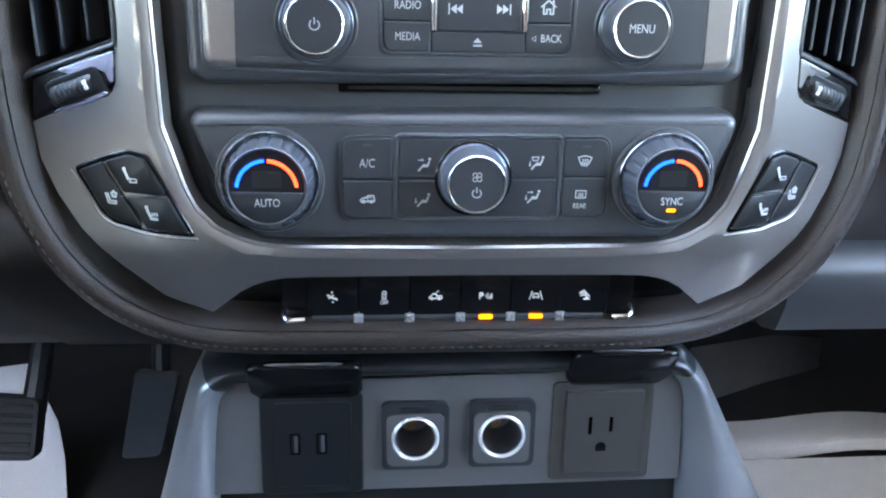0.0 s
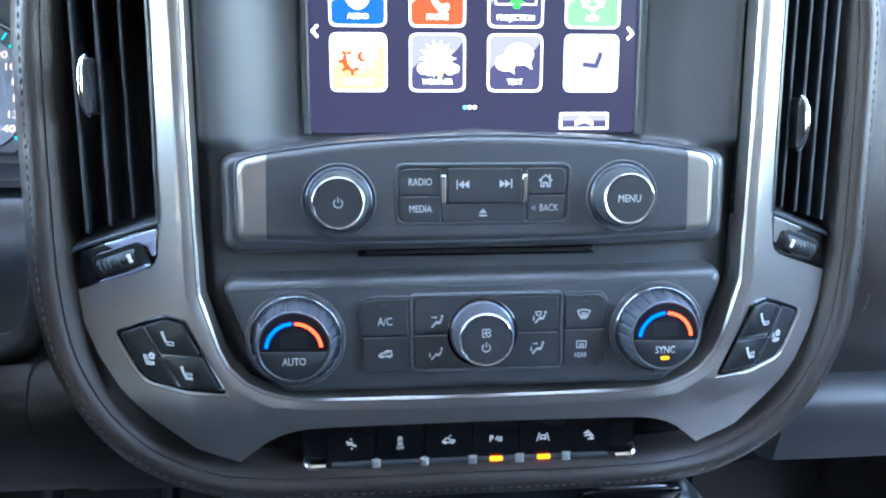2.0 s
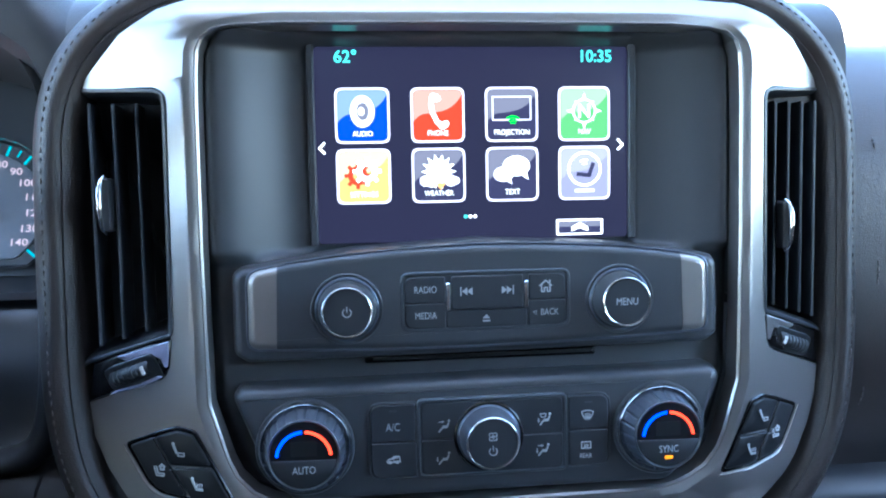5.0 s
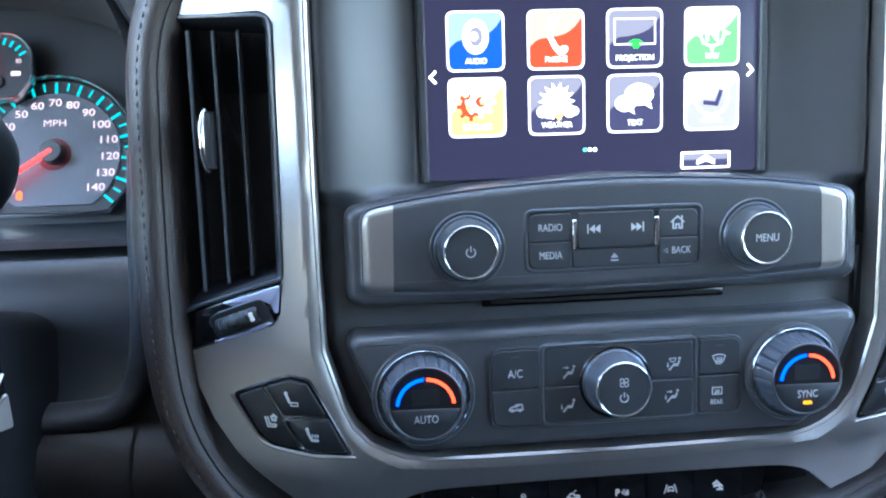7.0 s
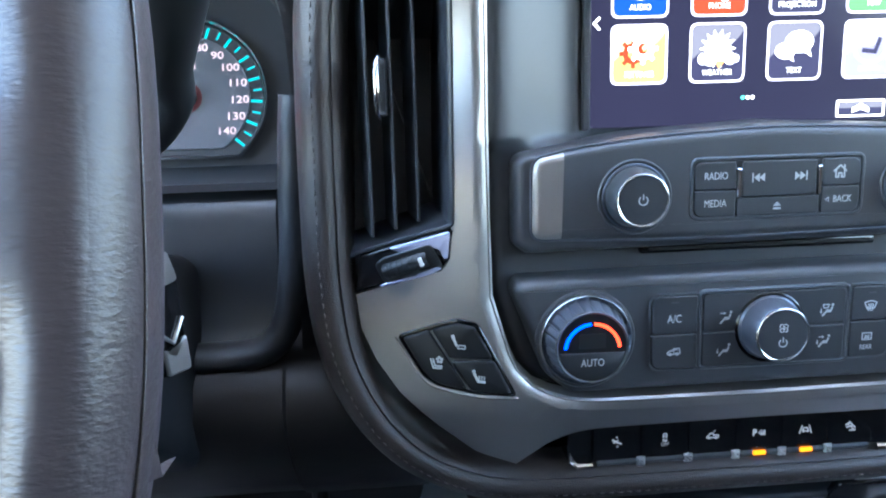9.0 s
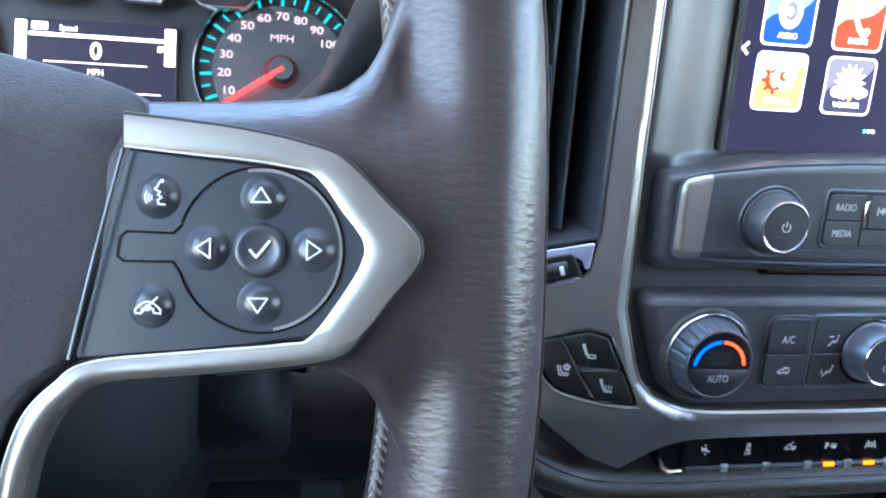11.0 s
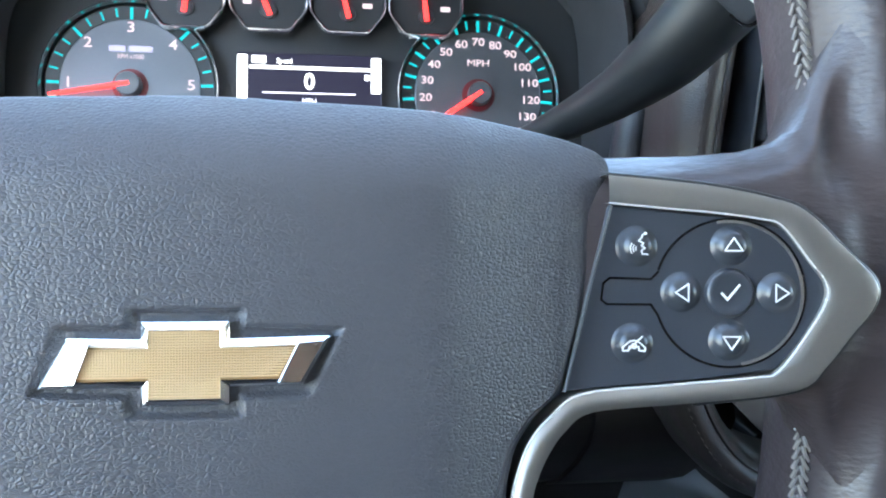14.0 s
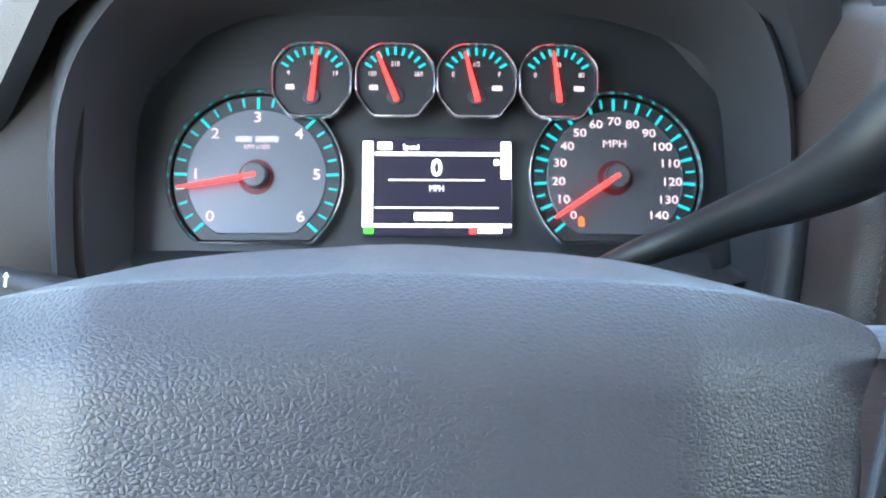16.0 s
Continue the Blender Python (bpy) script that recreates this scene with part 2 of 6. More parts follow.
class Shape:
    def __init__(self):
        self.v, self.f = [], []

    def loft(self, rings, closed=True, cap0=False, cap1=False):
        n = len(rings[0])
        base = len(self.v)
        for r in rings:
            self.v.extend(tuple(p) for p in r)
        for i in range(len(rings) - 1):
            for j in range(n if closed else n - 1):
                a, b = base + i * n + j, base + i * n + (j + 1) % n
                self.f.append((a, b, b + n, a + n))
        if cap0:
            self.f.append(tuple(base + j for j in reversed(range(n))))
        if cap1:
            self.f.append(tuple(base + (len(rings) - 1) * n + j for j in range(n)))
        return self

    def plate(self, poly, layers, height=None, back=True):
        """A plate of that outline: layers are (inset, level), from the back to the front."""
        if area(poly) < 0:
            poly = poly[::-1]
        h = height or (lambda u, v: 0.0)
        rings = []
        for d, n in layers:
            rings.append([(u, v, n + h(u, v)) for u, v in inset(poly, d)])
        return self.loft(rings, True, back, True)

    def lathe(self, profile, cu=0.0, cv=0.0, seg=64, ridges=0, amount=0.0, cap=True, base=False):
        rings = []
        for i, (r, n) in enumerate(profile):
            ring = []
            for k in range(seg):
                a = 2 * math.pi * k / seg
                q = r
                if ridges and 0 < i < len(profile) - 1:
                    q = r * (1 - amount * max(0.0, math.sin(ridges * a)) ** 4)
                ring.append((cu + q * math.cos(a), cv + q * math.sin(a), n))
            rings.append(ring)
        return self.loft(rings, True, base, cap)

    def tube(self, pts, radius, seg=10, closed=False, flat=1.0, up=(0, 0, 1), caps=True):
        """A round rod along the points; flat: its thickness along 'up' against its width."""
        P = [Vector(p) for p in pts]
        n = len(P)
        rad = radius if isinstance(radius, (list, tuple)) else [radius] * n
        rings = []
        for i in range(n):
            a = P[i - 1] if (i or closed) else P[i]
            b = P[(i + 1) % n] if (i < n - 1 or closed) else P[i]
            t = (b - a).normalized()
            w = Vector(up)
            s = t.cross(w)
            s = s.normalized() if s.length > 1e-5 else Vector((1, 0, 0))
            w = s.cross(t).normalized()
            rings.append([tuple(P[i] + rad[i] * (math.cos(2 * math.pi * k / seg) * s + flat * math.sin(2 * math.pi * k / seg) * w)) for k in range(seg)])
        if closed:
            rings.append(rings[0])
        return self.loft(rings, True, caps and not closed, caps and not closed)

    def box(self, a, b, r=0.0):
        """A box between two corners, its upright edges and front rounded by r."""
        (u0, v0, n0), (u1, v1, n1) = a, b
        poly = soft_poly([(u0, v0), (u1, v0), (u1, v1), (u0, v1)], r) if r else [(u0, v0), (u1, v0), (u1, v1), (u0, v1)]
        e = min(r * 0.4, (n1 - n0) * 0.45)
        return self.plate(poly, [(0, n0), (0, n1 - e), (e * 0.3, n1 - e * 0.3), (e, n1)] if r else [(0, n0), (0, n1)])

    def line(self, pts, width, n0, n1):
        """A printed or raised line through 2D points."""
        for (a, b), (c, d) in zip(pts[:-1], pts[1:]):
            L = math.hypot(c - a, d - b) or 1.0
            x, y = -(d - b) / L * width / 2, (c - a) / L * width / 2
            ex, ey = (c - a) / L * width * 0.3, (d - b) / L * width * 0.3
            q = [(a - x - ex, b - y - ey), (c - x + ex, d - y + ey), (c + x + ex, d + y + ey), (a + x - ex, b + y - ey)]
            self.plate(q, [(0, n0), (0, n1)])
        return self

    def holed(self, poly, holes, n0, n1, seg=40):
        """A flat plate with round holes (u, v, radius) through it."""
        if area(poly) < 0:
            poly = poly[::-1]
        loops = [list(poly)] + [[(u + r * math.cos(-2 * math.pi * k / seg), v + r * math.sin(-2 * math.pi * k / seg)) for k in range(seg)] for u, v, r in holes]
        flat_pts = [p for loop in loops for p in loop]
        tris = tessellate_polygon([[Vector((a, b, 0)) for a, b in loop] for loop in loops])
        base, n = len(self.v), len(flat_pts)
        self.v.extend((a, b, n0) for a, b in flat_pts)
        self.v.extend((a, b, n1) for a, b in flat_pts)
        for t in tris:
            self.f.append(tuple(base + n + k for k in t))
        s = 0
        for loop in loops:
            m = len(loop)
            for k in range(m):
                a, b = base + s + k, base + s + (k + 1) % m
                self.f.append((a, b, b + n, a + n))
            s += m
        return self

    def arc(self, cu, cv, r, a0, a1, width, n0, n1, seg=24):
        q = []
        for s, rr in ((1, r + width / 2), (-1, r - width / 2)):
            rng = range(seg + 1) if s > 0 else reversed(range(seg + 1))
            q += [(cu + rr * math.cos(radians(a0 + (a1 - a0) * k / seg)), cv + rr * math.sin(radians(a0 + (a1 - a0) * k / seg))) for k in rng]
        m = (seg + 1)
        base = len(self.v)
        for n in (n0, n1):
            self.v.extend((u, v, n) for u, v in q)
        N = len(q)
        for k in range(N):
            self.f.append((base + k, base + (k + 1) % N, base + N + (k + 1) % N, base + N + k))
        for k in range(seg):
            self.f.append((base + N + k, base + N + k + 1, base + N + N - 2 - k, base + N + N - 1 - k))
        return self

    def mesh(self, name, material, angle=35, scale=0.001):
        me = bpy.data.meshes.new(name)
        me.from_pydata([(x * scale, y * scale, z * scale) for x, y, z in self.v], [], self.f)
        bm = bmesh.new()
        bm.from_mesh(me)
        bmesh.ops.recalc_face_normals(bm, faces=bm.faces)
        bm.to_mesh(me)
        bm.free()
        me.shade_smooth()
        me.set_sharp_from_angle(angle=radians(angle))
        me.materials.append(material)
        return me


def area(p):
    return sum(p[i - 1][0] * p[i][1] - p[i][0] * p[i - 1][1] for i in range(len(p))) / 2


def inset(p, d):
    if not d:
        return list(p)
    out, n = [], len(p)
    for i in range(n):
        a, b, c = p[i - 1], p[i], p[(i + 1) % n]
        e1, e2 = (b[0] - a[0], b[1] - a[1]), (c[0] - b[0], c[1] - b[1])
        l1, l2 = math.hypot(*e1) or 1e-9, math.hypot(*e2) or 1e-9
        n1, n2 = (-e1[1] / l1, e1[0] / l1), (-e2[1] / l2, e2[0] / l2)
        k = 1 + n1[0] * n2[0] + n1[1] * n2[1]
        k = max(k, 0.4)
        out.append((b[0] + d * (n1[0] + n2[0]) / k, b[1] + d * (n1[1] + n2[1]) / k))
    return out


def soft_poly(p, r, seg=5):
    """The outline with its corners rounded; r: one radius, or one a corner."""
    n = len(p)
    rs = r if isinstance(r, (list, tuple)) else [r] * n
    out = []
    for i in range(n):
        a, b, c = Vector(p[i - 1]), Vector(p[i]), Vector(p[(i + 1) % n])
        d1, d2 = (a - b), (c - b)
        half = d1.angle(d2) / 2 if d1.length and d2.length else 1
        cut = min(rs[i] / max(math.tan(half), 0.05), d1.length * 0.49, d2.length * 0.49)
        if cut < 1e-4:
            out.append(tuple(b))
            continue
        s, e = b + d1.normalized() * cut, b + d2.normalized() * cut
        for k in range(seg + 1):
            t = k / seg
            out.append(tuple((1 - t) ** 2 * s + 2 * t * (1 - t) * b + t * t * e))
    return out


def rect(u0, v0, u1, v1, r=0.0, seg=5):
    p = [(u0, v0), (u1, v0), (u1, v1), (u0, v1)]
    return soft_poly(p, r, seg) if r else p


def smooth(pts, sub=6, closed=False):
    """A curve through the points."""
    P = [Vector(p) for p in pts]
    n = len(P)
    out = []
    for i in range(n if closed else n - 1):
        p1, p2 = P[i], P[(i + 1) % n]
        p0 = P[i - 1] if (i or closed) else p1
        p3 = P[(i + 2) % n] if (closed or i + 2 < n) else p2
        for k in range(sub):
            t = k / sub
            out.append(tuple(0.5 * (2 * p1 + (p2 - p0) * t + (2 * p0 - 5 * p1 + 4 * p2 - p3) * t * t + (3 * p1 - p0 - 3 * p2 + p3) * t ** 3)))
    if not closed:
        out.append(tuple(P[-1]))
    return out


def step(x, a, b):
    t = min(1.0, max(0.0, (x - a) / (b - a)))
    return t * t * (3 - 2 * t)


def soft_ramp(x, k=6.0):
    return math.log1p(math.exp(max(-30.0, min(30.0, x / k)))) * k if x < 25 * k else x


def depth_in(poly, u, v):
    """How far inside an outline a point lies (outside: minus)."""
    best, inside, n = 1e9, False, len(poly)
    for i in range(n):
        (x1, y1), (x2, y2) = poly[i - 1], poly[i]
        dx, dy = x2 - x1, y2 - y1
        t = max(0, min(1, ((u - x1) * dx + (v - y1) * dy) / (dx * dx + dy * dy + 1e-12)))
        best = min(best, math.hypot(u - x1 - t * dx, v - y1 - t * dy))
        if (y1 > v) != (y2 > v) and u < (x2 - x1) * (v - y1) / (y2 - y1) + x1:
            inside = not inside
    return best if inside else -best


def thing(name, at, label, category, group=""):
    ob = new(name)
    ob.empty_display_size = 0.02
    ob.matrix_world = at
    return tagged(ob, label, category, group)


def part(name, shape, material, parent, label="", at=None, angle=35):
    me = shape if isinstance(shape, bpy.types.Mesh) else shape.mesh(name, material, angle)
    if isinstance(shape, bpy.types.Mesh) and not me.materials:
        me.materials.append(material)
    ob = new(name, me)
    ob.parent = parent
    if at is not None:
        ob.matrix_basis = at
    return tagged(ob, label)


def solid(name, shape, material, label, category, kind="", at=WORLD, angle=35, scale=0.001):
    ob = new(name, shape.mesh(name, material, angle, scale))
    ob.matrix_world = at
    return tagged(ob, label, category, "", kind)


def shift(u, v, n=0.0, turn=0.0):
    return pose(u * 0.001, v * 0.001, n * 0.001, 0, 0, turn)


def words(text, height, material, squeeze=1.0, thick=0.08, bold=0.0):
    """The text as a mesh, centred, with capitals of that height in millimetres."""
    cu = bpy.data.curves.new("lettering", "FONT")
    cu.body, cu.align_x, cu.align_y = text, "CENTER", "CENTER"
    cu.size = height * 0.001 / 0.73
    cu.extrude = thick * 0.001
    cu.offset = bold * 0.001
    cu.resolution_u = 3
    tmp = new("lettering", cu)
    tmp.scale = (squeeze, 1, 1)
    bpy.context.view_layer.update()
    me = bpy.data.meshes.new_from_object(tmp.evaluated_get(bpy.context.evaluated_depsgraph_get()))
    me.transform(Matrix.Diagonal((squeeze, 1, 1, 1)))
    bpy.data.objects.remove(tmp)
    bpy.data.curves.remove(cu)
    me.materials.clear()
    me.materials.append(material)
    return me


def letter(text, u, v, n, height, material, parent, squeeze=0.85, bold=0.0):
    return part("lettering", words(text, height, material, squeeze, bold=bold), material, parent, at=shift(u, v, n))


def glyph(kind, s=1.0):
    """Small printed pictograms, about 6 mm across at s = 1."""
    g = Shape()
    n0, n1 = -0.1, 0.12

    def L(w, *p):
        g.line([(a * s, b * s) for a, b in p], w * s, n0, n1)

    def P(*p):
        g.plate([(a * s, b * s) for a, b in p], [(0, n0), (0, n1)])

    def D(u, v, r):
        g.lathe([(r * s, n0), (r * s, n1)], u * s, v * s, 14)

    def R(u, v, r, w, a0=0, a1=360):
        g.arc(u * s, v * s, r * s, a0, a1, w * s, n0, n1, 20)

    if kind in ("face", "feet", "both", "screen_feet"):
        D(2.4, 2.4, 0.6)
        L(0.75, (2.2, 1.3), (1.4, -0.7), (-0.6, -0.7), (-2.2, -2.6))
        L(0.75, (1.3, -0.3), (-0.3, -0.1))
        if kind in ("face", "both"):
            L(0.4, (-2.4, 2.0), (-0.8, 2.0))
            P((-0.9, 1.3), (0.2, 2.0), (-0.9, 2.7))
        if kind in ("feet", "both", "screen_feet"):
            L(0.4, (-3.0, 0.6), (-3.0, -0.8))
            P((-3.6, -0.6), (-3.0, -1.7), (-2.4, -0.6))
        if kind == "screen_feet":
            L(0.4, (-2.2, 2.6), (-1.7, 1.0), (0.1, 1.0), (0.7, 2.6), (-2.2, 2.6))
    elif kind == "defrost":
        L(0.45, (-2.9, 1.6), (-1.7, -1.2), (1.7, -1.2), (2.9, 1.6))
        L(0.45, *[(-2.9 + 5.8 * k / 6, 1.6 + 0.7 * math.sin(math.pi * k / 6)) for k in range(7)])
        for k in (-1, 0, 1):
            L(0.45, (k, 0.9), (k + 0.25, 0.1), (k - 0.2, -0.9), (k, -2.2))
    elif kind == "rear":
        L(0.45, (-1.2, -1.5), (-2.2, -1.5), (-2.2, 1.6), (2.2, 1.6), (2.2, -1.5), (1.2, -1.5))
        for k in (-0.8, 0, 0.8):
            L(0.4, (k, 0.5), (k + 0.2, -0.3), (k - 0.2, -1.0), (k, -1.8))
    elif kind == "recirculate":
        L(0.55, (-3.0, -0.6), (-2.0, 0.4), (-0.6, 0.6), (0.2, 1.5), (2.6, 1.5), (3.0, -0.9), (-2.6, -1.2), (-3.0, -0.6))
        D(-1.6, -1.1, 0.8)
        D(1.7, -1.1, 0.8)
        R(0.9, 0.1, 0.9, 0.35, 30, 300)
    elif kind == "fan":
        for k in range(4):
            a = radians(45 + 90 * k)
            R(1.25 * math.cos(a), 1.25 * math.sin(a), 0.85, 0.34, 45 + 90 * k - 200, 45 + 90 * k + 90)
    elif kind == "power":
        R(0, 0, 2.0, 0.5, 125, 415)
        L(0.5, (0, 0.4), (0, 2.7))
    elif kind in ("previous", "next"):
        q = 1 if kind == "next" else -1
        for k in (-3.0, -0.4):
            P((q * k, 2.0), (q * (k + 2.7), 0), (q * k, -2.0))
        L(0.55, (q * 2.9, 2.1), (q * 2.9, -2.1))
    elif kind == "eject":
        P((-2.1, 0.0), (2.1, 0.0), (0, 2.3))
        L(0.9, (-1.8, -1.3), (1.8, -1.3))
    elif kind == "home":
        L(0.7, (-3.2, 0.2), (0, 3.0), (3.2, 0.2))
        L(0.7, (-2.2, 0.6), (-2.2, -2.8), (-0.8, -2.8), (-0.8, -0.8), (0.8, -0.8), (0.8, -2.8), (2.2, -2.8), (2.2, 0.6))
        L(0.8, (2.1, 2.0), (2.1, 3.0))
    elif kind == "seat_back":
        L(1.0, (-1.9, 1.5), (-0.7, -1.2))
        D(-2.1, 2.3, 0.7)
        L(0.4, (-0.3, -2.3), (2.6, -2.3), (2.6, -1.1), (0.2, -1.1), (-0.3, -2.3))
    elif kind == "seat_cool":
        L(0.6, (-2.6, 1.4), (-1.6, -2.2), (1.6, -2.2), (1.8, -1.3), (-0.8, -1.3), (-1.6, 1.4))
        for k in range(5):
            a = radians(20 + 72 * k)
            D(1.0 + 0.95 * math.cos(a), 1.2 + 0.95 * math.sin(a), 0.6)
    elif kind == "seat_warm":
        L(1.0, (-1.8, 1.0), (-0.6, -1.4))
        D(-2.0, 2.0, 0.7)
        L(1.0, (-0.4, -2.0), (2.2, -2.0))
        for k in range(3):
            L(0.4, (0.0 + 1.0 * k, -0.9), (0.3 + 1.0 * k, -0.3), (0.0 + 1.0 * k, 0.2))
    elif kind == "pedals":
        L(1.0, (-2.4, 1.2), (-0.2, -0.2), (2.2, -1.2))
        L(0.9, (-1.8, -0.4), (0.4, 0.9))
        D(-0.2, 2.6, 0.5)
        D(0.2, -2.6, 0.5)
    elif kind == "stability":
        L(0.6, (-1.4, 0.6), (-1.0, 2.3), (1.0, 2.3), (1.4, 0.6), (-1.4, 0.6))
        L(0.45, (-1.5, -0.2), (-0.6, -1.0), (-1.4, -1.8))
        L(0.45, (1.3, -0.2), (0.6, -1.0), (1.4, -1.8))
        P((-1.5, -2.3), (1.5, -2.3), (1.5, -3.4), (-1.5, -3.4))
    elif kind == "cargo":
        L(0.6, (-3.2, -0.5), (-2.2, 0.1), (-1.4, 1.3), (0.2, 1.3), (0.6, 0.2), (3.2, 0.1), (3.2, -1.1), (-3.2, -1.1), (-3.2, -0.5))
        D(-1.8, -1.3, 0.8)
        D(1.9, -1.3, 0.8)
        L(0.4, (0.4, 2.2), (1.4, 2.9))
    elif kind == "parking":
        L(0.75, (-3.2, -1.6), (-3.2, 1.6), (-2.0, 1.5), (-1.6, 0.7), (-2.2, 0.0), (-3.1, 0.0))
        for k in range(3):
            R(-1.0, -0.2, 0.9 + 0.8 * k, 0.4, -35, 45)
        P((1.6, -1.6), (3.4, -1.6), (3.2, 1.2), (2.6, 1.4))
    elif kind == "lane":
        L(0.6, (-3.3, -2.2), (-2.0, 2.2))
        L(0.6, (3.3, -2.2), (2.0, 2.2))
        L(0.6, (-1.6, -0.9), (-1.1, 0.9), (1.1, 0.9), (1.6, -0.9), (-1.6, -0.9))
        D(-1.2, -1.3, 0.5)
        D(1.2, -1.3, 0.5)
    elif kind == "descent":
        L(0.9, (-2.6, 1.0), (-0.6, 2.4), (0.8, 0.8), (2.4, -0.6))
        L(0.8, (-2.2, -0.4), (0.2, 0.2), (1.4, -1.6), (2.6, -2.2), (-0.4, -2.2))
        D(-1.4, 1.2, 0.6)
    elif kind == "triangle":
        L(0.32, (-2.1, -1.2), (2.1, -1.2), (0, 1.9), (-2.1, -1.2))
    elif kind == "check":
        L(0.5, (-2.0, 0.0), (-0.7, -1.4), (2.0, 1.9))
    elif kind == "talk":
        L(0.42, (1.3, 3.4), (0.9, 2.4), (0.1, 1.6), (1.5, 0.9), (0.9, 0.2), (1.9, -0.5), (0.9, -1.2), (1.2, -2.2), (2.8, -2.3))
        for k in range(3):
            R(0.4, -0.6, 1.1 + 0.75 * k, 0.32, 145, 215)
        D(2.0, 3.7, 0.45)
    elif kind == "hang_up":
        L(0.4, *[(-3.3 + 6.6 * k / 8, -0.9 + 2.1 * math.sin(math.pi * k / 8)) for k in range(9)])
        L(0.4, (-3.3, -0.9), (-3.2, -1.9), (-1.5, -1.7), (-1.4, -0.6), (1.4, -0.6), (1.5, -1.7), (3.2, -1.9), (3.3, -0.9))
        L(0.4, (-2.0, -2.0), (2.4, 2.4))
        R(0, -0.4, 0.7, 0.35)
    elif kind == "heat":
        for k in range(3):
            L(0.3, (-2, 0.9 - 0.9 * k), (-1, 1.2 - 0.9 * k), (0, 0.9 - 0.9 * k), (1, 1.2 - 0.9 * k), (2, 0.9 - 0.9 * k))
    elif kind == "arrow_up":
        L(0.5, (1.4, -1.4), (1.4, 1.0))
        P((0.7, 0.6), (2.1, 0.6), (1.4, 1.8))
        R(-1.2, 0, 1.0, 0.4)
    return g


def icon(kind, u, v, n, size, material, parent, turn=0.0):
    return part("icon", glyph(kind, size), material, parent, at=shift(u, v, n, turn), angle=30)


# ---- the setting: cab and outside ----
def slab(name, a, b, material, label, category, kind="structure"):
    s = Shape()
    (x0, y0, z0), (x1, y1, z1) = a, b
    s.loft([[(x0, y0, z0), (x1, y0, z0), (x1, y1, z0), (x0, y1, z0)], [(x0, y0, z1), (x1, y0, z1), (x1, y1, z1), (x0, y1, z1)]], True, True, True)
    return solid(name, s, material, label, category, kind, scale=1.0)


slab("ground", (-300, -300, -0.9), (300, 300, -0.75), ASPHALT, "pale concrete car park outside the truck", "ground")
slab("floor", (-0.84, -1.3, -0.05), (0.84, 1.15, 0.0), CARPET, "dark carpeted cab floor", "floor")
slab("ceiling", (-0.84, -1.3, 1.18), (0.84, 0.24, 1.22), HEADLINER, "pale grey cloth headliner", "ceiling")
# unseen windowless walls added to close the back and keep light out
slab("wall_back", (-0.84, -1.34, 0.0), (0.84, -1.30, 1.18), DOORCARD, "plain unseen brown wall closing the cab's back", "wall")
# uneven sill heights set how much light enters from each side
for side, x, sill in (("left", -0.82, 0.55), ("right", 0.82, 0.65)):
    a, b = (x - 0.02, x + 0.02)
    slab("wall_%s_rear" % side, (a, -1.3, 0.0), (b, -0.40, 1.18), DOORCARD, "plain unseen brown wall closing the cab's rear side", "wall")
    slab("wall_%s_lower" % side, (a, -0.40, 0.0), (b, 0.36, sill), DOORCARD, "unseen brown door panel, its height set to limit side light", "door")
    slab("wall_%s_front" % side, (a, 0.36, 0.0), (b, 1.15, 0.66), DOORCARD, "brown side wall beside the dashboard", "wall")
    slab("wall_%s_upper" % side, (a, -0.40, 1.12), (b, 0.24, 1.18), HEADLINER, "grey frame above the side window", "wall")
    w = Shape().loft([[(a, 0.22, 1.12), (a, 0.28, 1.18), (a, 1.15, 0.74), (a, 1.15, 0.66)], [(b, 0.22, 1.12), (b, 0.28, 1.18), (b, 1.15, 0.74), (b, 1.15, 0.66)]], True, True, True)
    solid("trim_%s_pillar" % side, w, HEADLINER, "slanted grey windscreen pillar", "pillar", "structure", scale=1.0)
slab("wall_front", (-0.84, 1.15, -0.05), (0.84, 1.19, 0.72), BLACK, "black firewall behind the dashboard", "wall")
glass = Shape().loft([[(-0.80, 0.26, 1.19), (0.80, 0.26, 1.19), (0.80, 1.17, 0.72), (-0.80, 1.17, 0.72)],
                      [(-0.80, 0.264, 1.195), (0.80, 0.264, 1.195), (0.80, 1.174, 0.725), (-0.80, 1.174, 0.725)]], True, True, True)
g = solid("window_1", glass, GLASS, "clear sloping windscreen glass", "windscreen", "structure", scale=1.0)
g.visible_shadow = False

# outside, far ahead
hall = thing("building", pose(9, 26, -0.75), "long tan rendered building across the car park", "building")
part("wall", Shape().box((-9000, 0, -4000), (14000, 5200, 0)), TAN, hall, at=pose(0, 0, 0, 90, 0, 0))
for k in range(6):
    part("window", Shape().box((0, 0, 0), (1500, 1300, 80)), GLOSS, hall, at=pose(-8 + 3.4 * k, -0.02, 1.4, 90, 0, 0))
part("roof", Shape().box((-9200, 5200, -4200), (14200, 5450, 200)), CARWHITE, hall, at=pose(0, 0, 0, 90, 0, 0))


